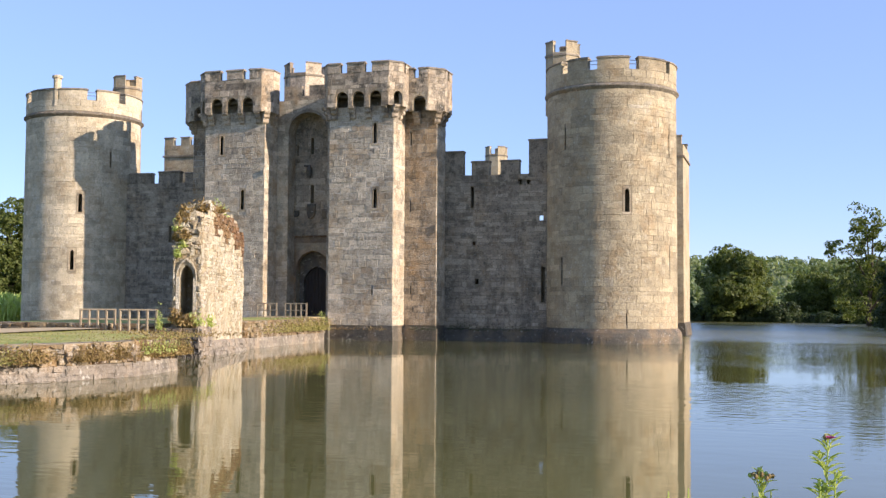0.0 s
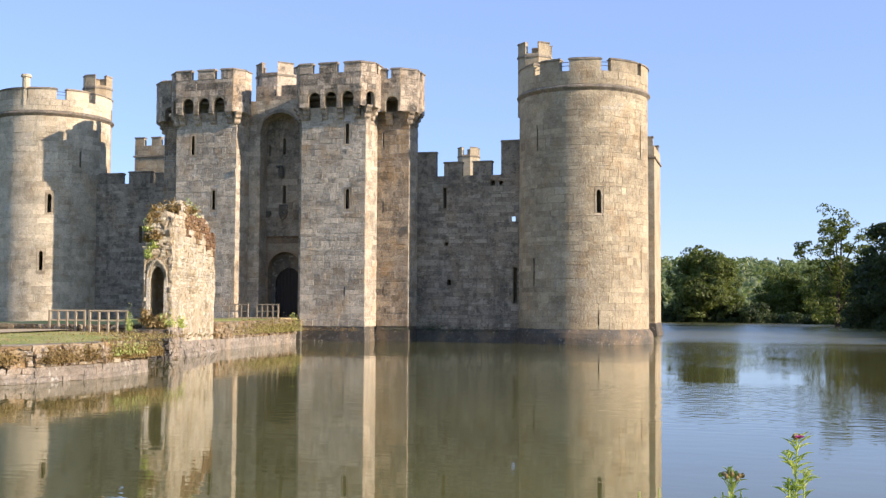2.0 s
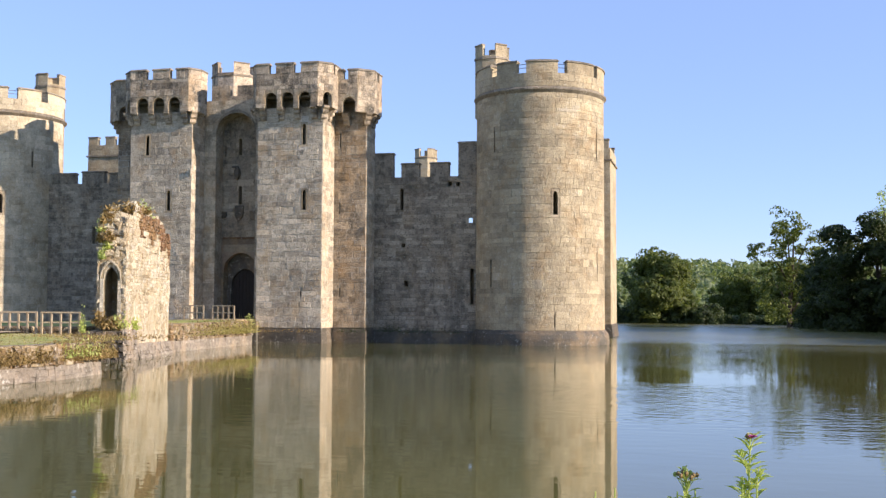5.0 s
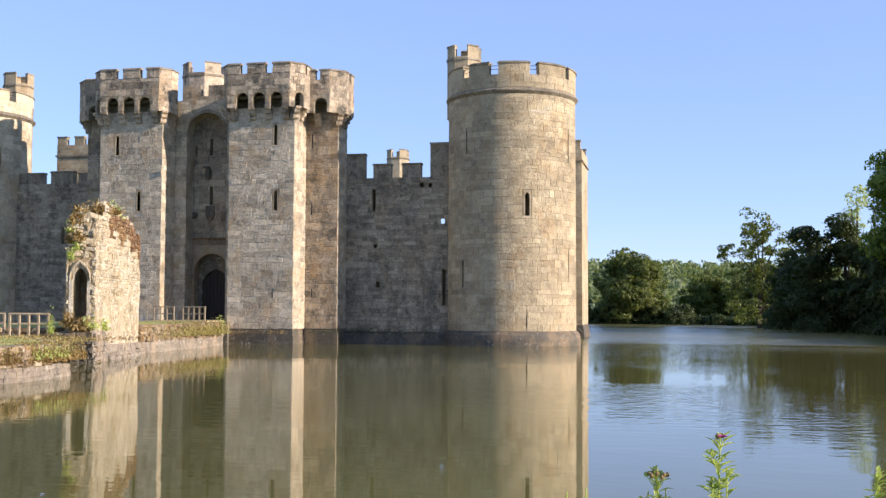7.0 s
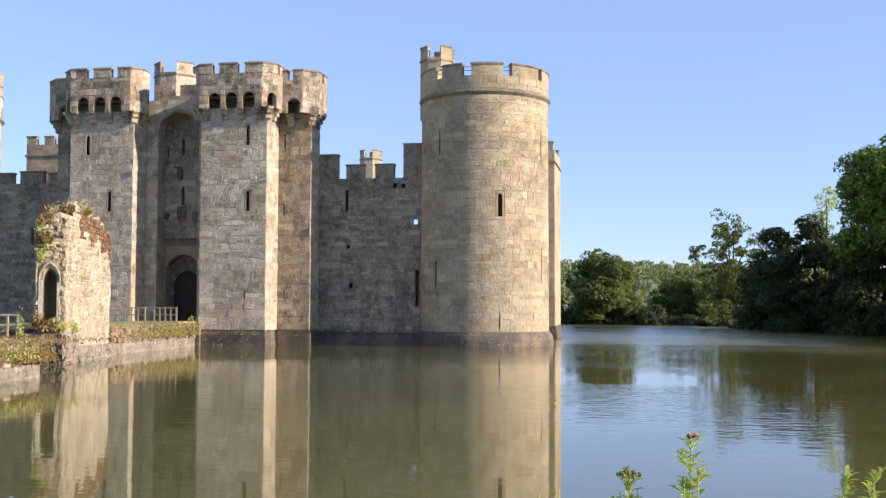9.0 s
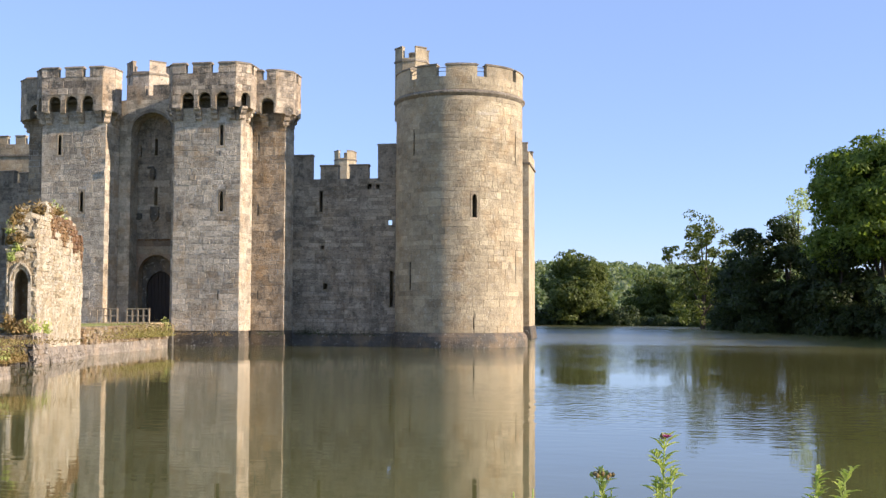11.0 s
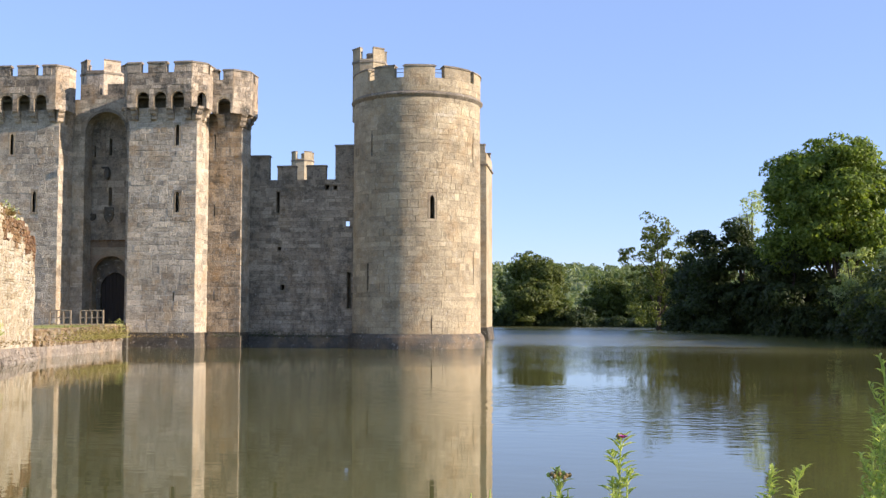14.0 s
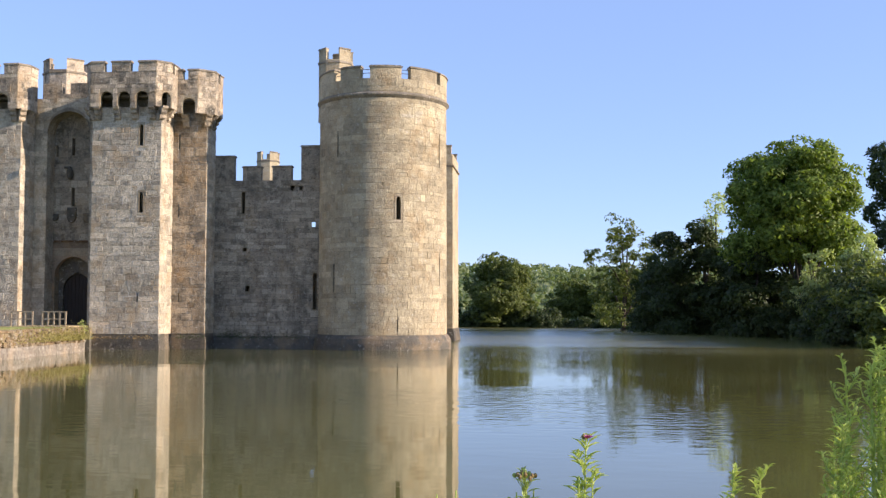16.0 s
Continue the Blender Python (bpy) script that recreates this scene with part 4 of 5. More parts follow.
curtain(-11.95, -3.6, Y_CURTAIN, 11.73, 12.9, [(-11.92, -10.43, 13.52), (-9.80, -8.51, 12.76), (-7.68, -6.33, 12.77), (-5.64, -4.0, 14.18)],
        "dark weathered curtain wall beside the drum tower", 21, 2.0, None, (7.09, 7.37, 8.42, 8.76), [(-4.75, -4.47, 2.7, 5.2), (-9.86, -9.62, 9.4, 10.9), (-9.72, -9.48, 6.75, 7.0), (-9.54, -9.22, 3.95, 4.35), (-6.4, -6.08, 11.0, 11.35), (-5.78, -5.5, 11.0, 11.3)])
curtain(-39.4, -31.2, Y_CURTAIN, 11.82, 12.9, [(-37.81, -35.88, 12.69), (-35.22, -33.37, 12.79), (-32.88, -31.54, 12.63)],
        "dark weathered curtain wall behind the ruined barbican", 22, slits=[(-34.25, -33.99, 7.2, 8.5)])


def square_tower(cx, cy, w, d, top, label, seed):
    """A square tower seen over the walls: body, string course, merlons."""
    rng = random.Random(seed)
    tw = thing("square_tower", (cx, cy, -1.5), label, "castle tower")
    b = M()
    b.box(cx - w / 2, cx + w / 2, cy - d / 2, cy + d / 2, -1.5, top - 0.8)
    part("body", b, m_drum, tw)
    s, ln = flat(cx - w / 2, cy - d / 2, cx + w / 2, cy - d / 2)
    masonry(tw, s, rng, block_list(rng, 0, ln, 8.0 if cx < -20 else 1.0, top - 0.8, 0.4, 0.7), m_drum, 0.006, 0.015, lambda u, z: True)
    sc = M()
    sc.box(cx - w / 2 - 0.12, cx + w / 2 + 0.12, cy - d / 2 - 0.12, cy + d / 2 + 0.12, top - 1.9, top - 1.75)
    part("string_course", sc, m_coping, tw)
    n = 3
    for i in range(n):
        a = cx - w / 2 + (i + 0.02) * w / (n - 0.38)
        for y0 in (cy - d / 2 - 0.02, cy + d / 2 - 0.4):
            mm = M()
            mm.box(a, a + w / n * 0.62, y0, y0 + 0.42, top - 0.8, top - 0.12)
            mr = part("merlon", mm, m_drum, tw)
            cc = M()
            cc.box(a - 0.05, a + w / n * 0.62 + 0.05, y0 - 0.05, y0 + 0.47, top - 0.12, top)
            part("coping", cc, m_coping, mr)


square_tower(-42.6, 18.5, 4.6, 6.0, 18.2, "square mid-wall tower behind the curtain wall", 31)
square_tower(0.35, 21.0, 6.0, 6.0, 16.95, "square tower on the side wall, rising from the moat", 32)
ft = M()
ft.prism([(-2.9, 17.75), (3.75, 17.75), (3.75, 24.25), (-2.9, 24.25)], -1.5, 1.1, [(-2.7, 17.95), (3.4, 17.95), (3.4, 24.05), (-2.7, 24.05)])
part("plinth", ft, m_plinth, bpy.data.objects["square_tower.001"], "dark wet battered stone plinth")
ct = thing("chimney_turret", (-18.6, 40.0, 0.0), "small lit octagonal chimney turret over the wall walk", "turret")
stair_turret(ct, -18.6, 40.0, 1.22, 0.0, 19.7, (-90, 0, 135))
# west and south ranges that close the court
rg = M()
rg.box(-3.9, -1.9, 4.0, 36.0, -1.5, 11.5)
solid("side_wall", rg, m_wall, "plain side wall of the castle", "castle wall", kind="structure")


# ---------------------------------------------------------------- plants
def leaf_mesh(name, centres, size, rng, at, material, stretch=1.0, droop=0.0, out=None):
    """One mesh of many small bent leaves, each a pair of triangles, at the given places."""
    n = len(centres)
    c = np.asarray(centres, dtype=float)
    a = rng.normal(size=(n, 3))
    a[:, 2] -= droop
    a /= np.linalg.norm(a, axis=1)[:, None]
    b = np.cross(a, rng.normal(size=(n, 3)))
    b /= np.linalg.norm(b, axis=1)[:, None] + 1e-9
    if out is not None:
        face_to = out + rng.normal(size=(n, 3)) * 0.75
        face_to /= np.linalg.norm(face_to, axis=1)[:, None]
        b = np.cross(a, face_to)
        b /= np.linalg.norm(b, axis=1)[:, None] + 1e-9
        a = np.cross(face_to, b)
    sz = size * rng.uniform(0.6, 1.35, (n, 1))
    fold = np.cross(a, b) * sz * 0.25
    v = np.stack([c - a * sz * stretch, c + b * sz * 0.5 + fold, c + a * sz * stretch, c - b * sz * 0.5 + fold], 1).reshape(-1, 3) - np.asarray(at)
    me = bpy.data.meshes.new(name)
    me.vertices.add(4 * n)
    me.vertices.foreach_set("co", v.ravel())
    base = np.arange(n)[:, None] * 4
    tri = np.concatenate([base + [0, 1, 2], base + [0, 2, 3]], 1).ravel()
    me.loops.add(6 * n)
    me.loops.foreach_set("vertex_index", tri.astype(np.int32))
    me.polygons.add(2 * n)
    me.polygons.foreach_set("loop_start", np.arange(0, 6 * n, 3, dtype=np.int32))
    me.update(calc_edges=True)
    me.materials.append(material)
    return me


def crown_points(rng, lobes, clumps, leaves, clump_r):
    """Leaf places: clumps near the surface of several lobes (x, y, z, rx, rz), with gaps between them."""
    vol = np.array([l[3] ** 2 * l[4] for l in lobes])
    pick = rng.choice(len(lobes), clumps, p=vol / vol.sum())
    out, way = [], []
    for i in pick:
        x, y, z, rx, rz = lobes[i]
        d = rng.normal(size=3)
        d /= np.linalg.norm(d)
        r = rng.uniform(0.45, 1.05) ** 0.5
        c = np.array((x, y, z)) + d * r * np.array((rx, rx, rz))
        k = clump_r * rng.uniform(0.45, 1.35)
        p = rng.normal(size=(leaves, 3)) + d * 0.5 + np.array((0.0, 0.0, 0.35))
        p *= (rng.uniform(0.1, 1, leaves) ** 0.3 / np.linalg.norm(p, axis=1))[:, None]
        out.append(c + p * k * np.array((1.15, 1.15, 0.8)))
        way.append(p + d * 0.4 + np.array((0.0, 0.0, 0.3)))
    return np.concatenate(out), np.concatenate(way)


def tree(x, y, h, width, label, seed, material, base=0.28, clumps=220, leaves=60, clump_r=0.9, leaf=0.2, lobes=7, lean=0.0, dome=False, name="tree", droop=0.0, group="trees on the far bank"):
    """A tapered trunk with limbs, and a crown of many small leaves in clumps; base: where the crown begins, as a share of the height."""
    rng = np.random.default_rng(seed)
    z0 = height(x, y) - 0.2
    ob = thing(name, (x, y, z0), label, "shrub" if name == "shrub" else "tree", group=group)
    tr = M()
    r0 = max(0.05, h * 0.022)
    mid = [(x + lean * t * h + 0.02 * h * math.sin(5 * t + seed), y + 0.02 * h * math.cos(4 * t + seed), z0 + h * t) for t in (0, 0.06, 0.2, 0.4, 0.6, 0.8)]
    tr.tube(mid, [r0 * q for q in (1.5, 1.0, 0.85, 0.65, 0.4, 0.15)], 9)
    part("trunk", tr, m_bark, ob)
    ls = []
    for i in range(lobes):
        t = (i + 0.5) / lobes
        a = i * 2.4 + seed
        ring = math.sin(math.pi * (0.12 + 0.8 * t)) ** 0.7
        off = width * 0.5 * 0.62 * ring * (0.5 + 0.5 * rng.random())
        cz = z0 + h * (base + (0.93 - base) * t)
        rx = width * 0.5 * (0.62 - 0.25 * t) * rng.uniform(0.8, 1.15)
        if dome:
            ring = math.sqrt(max(0.0, 1 - max(0.0, (t - 0.55) / 0.45) ** 2))
            off, rx = width * 0.5 * 0.66 * ring * rng.uniform(0.6, 1.05), width * 0.5 * 0.40 * rng.uniform(0.8, 1.1)
            cz = z0 + h * (base + (0.84 - base) * t)
        ls.append((x + lean * h * t + off * math.cos(a), y + off * math.sin(a), cz, rx, min(rx * 0.8, (z0 + h - cz) * 1.0 + 0.3)))
        lb = M()
        st = mid[2 if t < 0.5 else 3]
        e = (ls[-1][0], ls[-1][1], cz)
        mm = tuple((p + q) / 2 + (0.04 * h if j == 2 else 0) for j, (p, q) in enumerate(zip(st, e)))
        lb.tube([st, mm, e], [r0 * 0.42, r0 * 0.26, r0 * 0.08], 6)
        part("limb", lb, m_bark, ob)
    pts, way = crown_points(rng, ls, clumps, leaves, clump_r)
    pts[:, 2] = np.maximum(pts[:, 2], z0 + 0.15)
    me = leaf_mesh("crown", pts, leaf, rng, (x, y, z0), material, droop=droop, out=way)
    cr = new("crown", me)
    cr.parent = ob
    return ob


T = tree
T(37.4, 42.0, 23.4, 13.4, "tall broad oak in full leaf, sunlit on top", 1, m_leaf_oak, 0.40, 620, 110, 1.3, 0.23, 24, dome=True)
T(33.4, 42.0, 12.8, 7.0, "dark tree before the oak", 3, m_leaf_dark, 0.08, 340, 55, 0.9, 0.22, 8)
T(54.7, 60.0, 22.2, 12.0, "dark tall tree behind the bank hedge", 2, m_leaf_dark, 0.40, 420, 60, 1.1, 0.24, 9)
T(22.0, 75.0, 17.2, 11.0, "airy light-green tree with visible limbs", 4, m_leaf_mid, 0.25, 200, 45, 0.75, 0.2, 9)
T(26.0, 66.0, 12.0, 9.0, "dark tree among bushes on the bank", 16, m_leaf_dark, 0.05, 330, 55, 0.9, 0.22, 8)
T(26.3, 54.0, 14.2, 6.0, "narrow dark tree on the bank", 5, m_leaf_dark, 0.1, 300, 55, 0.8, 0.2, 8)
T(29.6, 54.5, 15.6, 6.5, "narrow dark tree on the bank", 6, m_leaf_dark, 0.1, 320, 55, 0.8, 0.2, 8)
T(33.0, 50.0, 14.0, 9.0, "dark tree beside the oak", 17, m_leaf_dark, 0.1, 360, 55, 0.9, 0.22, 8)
T(35.2, 84.0, 22.0, 6.0, "pale thin poplar behind darker trees", 7, m_leaf_pale, 0.25, 130, 40, 0.7, 0.18, 9)
T(37.4, 34.0, 11.0, 4.4, "silvery willow rising behind the hedge", 8, m_leaf_pale, 0.45, 90, 50, 0.65, 0.17, 8, droop=1.0)
T(41.2, 31.5, 9.6, 4.2, "silvery willow rising behind the hedge", 9, m_leaf_pale, 0.45, 80, 50, 0.65, 0.17, 8, droop=1.0)
T(3.9, 101.0, 10.4, 12.0, "rounded dark green tree at the water", 10, m_leaf_mid, 0.06, 520, 60, 0.95, 0.24, 9)
T(17.0, 116.0, 7.4, 12.0, "light-green tree on the far bank", 11, m_leaf_mid, 0.06, 330, 55, 0.95, 0.24, 8)
T(26.0, 110.0, 8.2, 12.0, "light-green tree on the far bank", 12, m_leaf_mid, 0.06, 330, 55, 0.95, 0.24, 8)
T(-9.0, 112.0, 8.2, 10.0, "low green tree on the far bank", 13, m_leaf_mid, 0.05, 220, 50, 0.9, 0.24, 7)
T(-82.5, 40.8, 14.6, 11.0, "green tree beyond the drum tower", 14, m_leaf_mid, 0.1, 420, 60, 1.0, 0.24, 9)
T(-90.0, 36.0, 13.6, 11.0, "green tree beyond the drum tower", 15, m_leaf_mid, 0.1, 380, 60, 1.0, 0.24, 9)
srng = random.Random(77)
hedge = [(37.5, 8), (38.5, 14), (38.4, 20), (39.3, 26), (38.5, 32), (38.0, 38), (38.6, 44), (37.4, 50), (36.6, 56), (36.2, 62), (35.0, 67), (33.0, 73), (30.5, 79), (28.0, 84), (25.0, 89), (21.0, 93), (16.5, 97), (11.0, 100), (0.0, 102), (-5.0, 102), (-11.0, 103)]
for i, (bx, by) in enumerate(hedge):
    hh = srng.uniform(6.0, 7.4) if by < 34 else srng.uniform(5.4, 7.2) if by < 70 else (srng.uniform(4.0, 6.0) if by < 92 else srng.uniform(2.2, 3.2))
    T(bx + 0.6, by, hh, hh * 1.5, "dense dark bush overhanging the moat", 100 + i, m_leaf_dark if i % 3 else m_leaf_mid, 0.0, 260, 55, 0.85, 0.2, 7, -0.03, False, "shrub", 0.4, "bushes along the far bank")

for i in range(14):
    bx, by = 26.0 - 2.9 * i, (94.0 if i < 3 else 97.0 if i < 6 else 99.5) + srng.uniform(-0.8, 0.8)
    hh = srng.uniform(2.4, 3.6)
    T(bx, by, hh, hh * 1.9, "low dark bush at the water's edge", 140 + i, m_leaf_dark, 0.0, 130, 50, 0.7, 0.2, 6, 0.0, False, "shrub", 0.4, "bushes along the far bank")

# woods on the far hill
frng = np.random.default_rng(8)
pts = []
for i in range(2600):
    x, y = frng.uniform(-420, 900), frng.uniform(240, 900)
    z = height(x, y)
    r = frng.uniform(3.0, 5.0)
    p = frng.normal(size=(34, 3))
    p /= np.linalg.norm(p, axis=1)[:, None]
    pts.append(np.array((x, y, z + r * 0.7)) + p * np.array((r, r, r * 0.85)) * frng.uniform(0.75, 1.05, (34, 1)))
far = new("far_woods", leaf_mesh("far_woods", np.concatenate(pts), 1.5, frng, (0, 0, 0), m_leaf_hazy))
tagged(far, "distant wooded hillside of hedges and trees", "woods", kind="stuff")


# ---------------------------------------------------------------- islands, causeway
def rubble_bank(name, poly, z_top, label, faces, seed, mean_h=0.16, mean_l=0.25, batter=0.12, z_wet=0.5):
    """A low walled platform; faces: the edges of the outline that show their stones."""
    rng = random.Random(seed)
    ob = thing(name, (poly[0][0], poly[0][1], -1.5), label, "island", kind="structure")
    m = M()
    m.prism(poly, -1.5, z_top)
    part("core", m, m_bank, ob)
    for i in faces:
        (xa, ya), (xb, yb) = poly[i], poly[(i + 1) % len(poly)]
        s, ln = flat(xa, ya, xb, yb)
        lean = lambda u, z, out, s=s: s(u, z, out + batter * (1 - z / z_top) + 0.05 * noise.noise((u * 0.8, z * 2, seed)))
        upper = block_list(rng, -0.09, ln + 0.09, z_wet, z_top - 0.02, mean_h, mean_l, (), lambda u, z: rng.random() < 0.93)
        lower = block_list(rng, -0.09, ln + 0.09, -0.3, z_wet, mean_h * 1.0, mean_l * 1.6)
        masonry(ob, lean, rng, upper, m_bank, 0.004, 0.06, lambda u, z: True, "stone", 0.03, 0.26)
        masonry(ob, lean, rng, lower, m_foot, 0.0, 0.006, lambda u, z: True, "stone", 0.008, 0.06)
    return ob


def turf_on(name, poly, z, material, label, seed, rise=0.1, n=5):
    """A slightly domed skin of turf over a platform."""
    cx, cy = sum(p[0] for p in poly) / len(poly), sum(p[1] for p in poly) / len(poly)
    m = M()
    rings = []
    for k in range(n + 1):
        f = 1 - k / n
        rings.append([(cx + (px - cx) * f, cy + (py - cy) * f, z + 0.02 + rise * (1 - f) ** 0.5 + (0.05 * noise.noise((px * f, py * f, seed)) if k else -0.05)) for px, py in poly])
    for ra, rb in zip(rings, rings[1:]):
        for j in range(len(poly)):
            m.quad(ra[j], ra[(j + 1) % len(poly)], rb[(j + 1) % len(poly)], rb[j])
    return solid(name, m, material, label, "grass", kind="structure", smooth=True)


def refine(poly, step):
    out = []
    for (xa, ya), (xb, yb) in zip(poly, poly[1:] + poly[:1]):
        n = max(1, round(math.hypot(xb - xa, yb - ya) / step))
        out += [(xa + (xb - xa) * i / n, ya + (yb - ya) * i / n) for i in range(n)]
    return out


OCT = [(-31.0, -50.0), (-16.0, -50.0), (-12.4, -47.6), (-10.9, -45.4), (-10.3, -42.6), (-10.8, -39.0), (-17.0, -31.4), (-22.0, -29.6), (-31.0, -33.0)]
rubble_bank("octagon_island", OCT, 1.22, "low round island walled with weathered rubble", (1, 2, 3, 4, 5), 41)
turf_on("island_turf", refine(OCT, 1.5), 1.22, m_turf, "short dry turf on the island", 3.0, 0.06)
pa = M()
path_pts = [(-19.6, -46.0, 3.4), (-20.6, -42.0, 3.0), (-21.0, -37.5, 2.6), (-20.6, -34.0, 1.8), (-20.3, -31.2, 1.2)]
for (xa, ya, wa), (xb, yb, wb) in zip(path_pts, path_pts[1:]):
    pa.quad((xa - wa, ya, 1.35), (xa + wa, ya, 1.35), (xb + wb, yb, 1.35), (xb - wb, yb, 1.35))
solid("path", pa, m_path, "sandy path worn across the island", "path", kind="structure")

CAUSE = [(-26.5, -30.3), (-17.2, -30.2), (-18.0, -21.4), (-17.2, -21.0), (-18.0, -8.3), (-26.5, -8.3)]
rubble_bank("causeway", CAUSE, 1.55, "walled causeway of rubble leading to the gate", (0, 2, 3), 42, 0.18, 0.28, 0.08, 0.6)
turf_on("causeway_turf", refine([(-26.4, -30.2), (-17.3, -30.1), (-17.6, -20.8), (-18.1, -8.4), (-26.4, -8.4)], 1.2), 1.55, m_turf, "short turf on the causeway", 5.0, 0.06)
fc = M()
fc.box(-23.7, -19.1, -8.2, -1.3, -1.5, 1.6)
solid("forecourt", fc, m_path, "bare forecourt before the gate doors", "pavement", kind="structure")
po = M()
po.box(-18.0, -17.7, -8.1, -7.8, -1.5, 1.5)
solid("pier", po, m_plinth, "dark wet stone pier at the end of the causeway", "pier")



def rail_fence(x0, y0, x1, y1, z, h, posts, label):
    """A timber fence: posts, a top rail and a middle rail."""
    ob = thing("rail_fence", ((x0 + x1) / 2, (y0 + y1) / 2, z), label, "fence", group="timber fences")
    d = Vector((x1 - x0, y1 - y0))
    t = Vector((-d.y, d.x)).normalized()
    for i in range(posts):
        f = i / (posts - 1)
        x, y = x0 + d.x * f, y0 + d.y * f
        m = M()
        m.prism([(x - 0.045, y - 0.045), (x + 0.045, y - 0.045), (x + 0.045, y + 0.045), (x - 0.045, y + 0.045)], z - 0.1, z + h)
        part("post", m, m_timber, ob)
    for zr, w in ((z + h, 0.05), (z + h * 0.5, 0.035)):
        m = M()
        a, b = Vector((x0, y0)) - d * 0.03, Vector((x1, y1)) + d * 0.03
        q = [a - t * w, b - t * w, b + t * w, a + t * w]
        m.prism([tuple(p) for p in q], zr - 0.03, zr + 0.04)
        part("rail", m, m_timber, ob)


rail_fence(-20.38, -31.46, -18.82, -30.98, 1.32, 0.9, 5, "weathered timber rail fence beside the footpath")
rail_fence(-18.01, -31.78, -16.41, -31.28, 1.32, 0.9, 5, "weathered timber rail fence beside the footpath")
rail_fence(-23.01, -8.0, -21.57, -8.0, 1.6, 0.92, 4, "pale timber rail fence before the gate")
rail_fence(-20.90, -8.0, -19.35, -8.0, 1.6, 0.92, 5, "pale timber rail fence before the gate")


# ---------------------------------------------------------------- the ruin
E1, E2 = Vector((0.966, 0.26)), Vector((-0.258, 0.966))     # along its end, along its side
CB = Vector((-14.95, -29.8))                                # the sunlit corner
ruin = thing("ruined_barbican", (CB.x, CB.y, 1.4), "ruined sunlit rubble tower stump with a pointed doorway", "ruin")
rr = random.Random(9)
WID, LEN = 1.32, 9.0


def ruin_at(a, b, z):
    """a: along the end from the corner (negative: inward), b: along the side."""
    p = CB + E1 * a + E2 * b
    return (p.x, p.y, z)


def ruin_top(b):
    if b < 1.2:
        return 6.9
    return 7.45 - 0.06 * (b - 1.2) if b < 6.5 else 7.13 - 0.36 * (b - 6.5)


# side, with its ragged head
s_side = lambda u, z, out: ruin_at(out + 0.10 * noise.noise((u * 0.7, z * 0.6, 3)), u, z)
core = M()
nb = 18
for i in range(nb):
    b0, b1 = LEN * i / nb, LEN * (i + 1) / nb
    tz = ruin_top((b0 + b1) / 2) + rr.uniform(-0.25, 0.25)
    if b0 < 1.5:
        continue
    core.hexa([ruin_at(-WID, b0, 1.0), ruin_at(0, b0, 1.0), ruin_at(0, b1, 1.0), ruin_at(-WID, b1, 1.0), ruin_at(-WID + 0.15, b0, tz - 0.3), ruin_at(-0.05, b0, tz), ruin_at(-0.05, b1, tz), ruin_at(-WID + 0.15, b1, tz - 0.3)])
part("core", core, m_rubble, ruin)
# end wall with the doorway: jambs, head, broken upper part
DO0, DO1, DZ0, DZ1 = -1.02, -0.36, 1.95, 4.35
ew = M()
def lump(a0, a1, b0, b1, z0, z1, sh=0.0):
    ew.hexa([ruin_at(a0, b0, z0), ruin_at(a1, b0, z0), ruin_at(a1, b1, z0), ruin_at(a0, b1, z0), ruin_at(a0 + sh, b0 + 0.02, z1), ruin_at(a1 - sh, b0 + 0.02, z1), ruin_at(a1 - sh, b1, z1), ruin_at(a0 + sh, b1, z1)])
lump(-WID - 0.05, DO0, 0, 1.5, 1.0, 4.6)
lump(DO1, 0, 0, 1.5, 1.0, 4.6)
lump(DO0, DO1, 0, 1.5, 1.0, DZ0)
lump(DO0, DO1, 1.35, 1.5, DZ0, 4.6)
lump(-WID + 0.05, 0, 0, 1.5, 4.6, 5.6, 0.06)
lump(-WID + 0.12, -0.12, 0.05, 1.5, 5.6, 6.3, 0.12)
lump(-1.05, -0.2, 0.1, 1.5, 6.3, 6.95, 0.15)
part("end_wall", ew, m_rubble, ruin)
hd = M()
arc = [((DO0 + DO1) / 2 + p, 3.75 + q) for p, q in arch_outline(0.33, 0.6, 6)]
for (a, za), (b, zb) in zip(arc, arc[1:]):
    hd.hexa([ruin_at(b, 0, zb), ruin_at(a, 0, za), ruin_at(a, 0.35, za), ruin_at(b, 0.35, zb), ruin_at(b, 0, 4.62), ruin_at(a, 0, 4.62), ruin_at(a, 0.35, 4.62), ruin_at(b, 0.35, 4.62)])
part("door_head", hd, m_rubble, ruin, "pointed stone door head")
hm = M()
hood2 = [((DO0 + DO1) / 2 + p, 3.75 + q) for p, q in arch_outline(0.47, 0.82, 6)]
for (a, za), (b, zb) in zip(hood2, hood2[1:]):
    hm.hexa([ruin_at(b, -0.12, zb), ruin_at(a, -0.12, za), ruin_at(a, 0.02, za), ruin_at(b, 0.02, zb), ruin_at(b, -0.12, zb + 0.12), ruin_at(a, -0.12, za + 0.12), ruin_at(a, 0.02, za + 0.12), ruin_at(b, 0.02, zb + 0.12)])
part("hood_mould", hm, m_rubble, ruin, "projecting pointed hood mould")
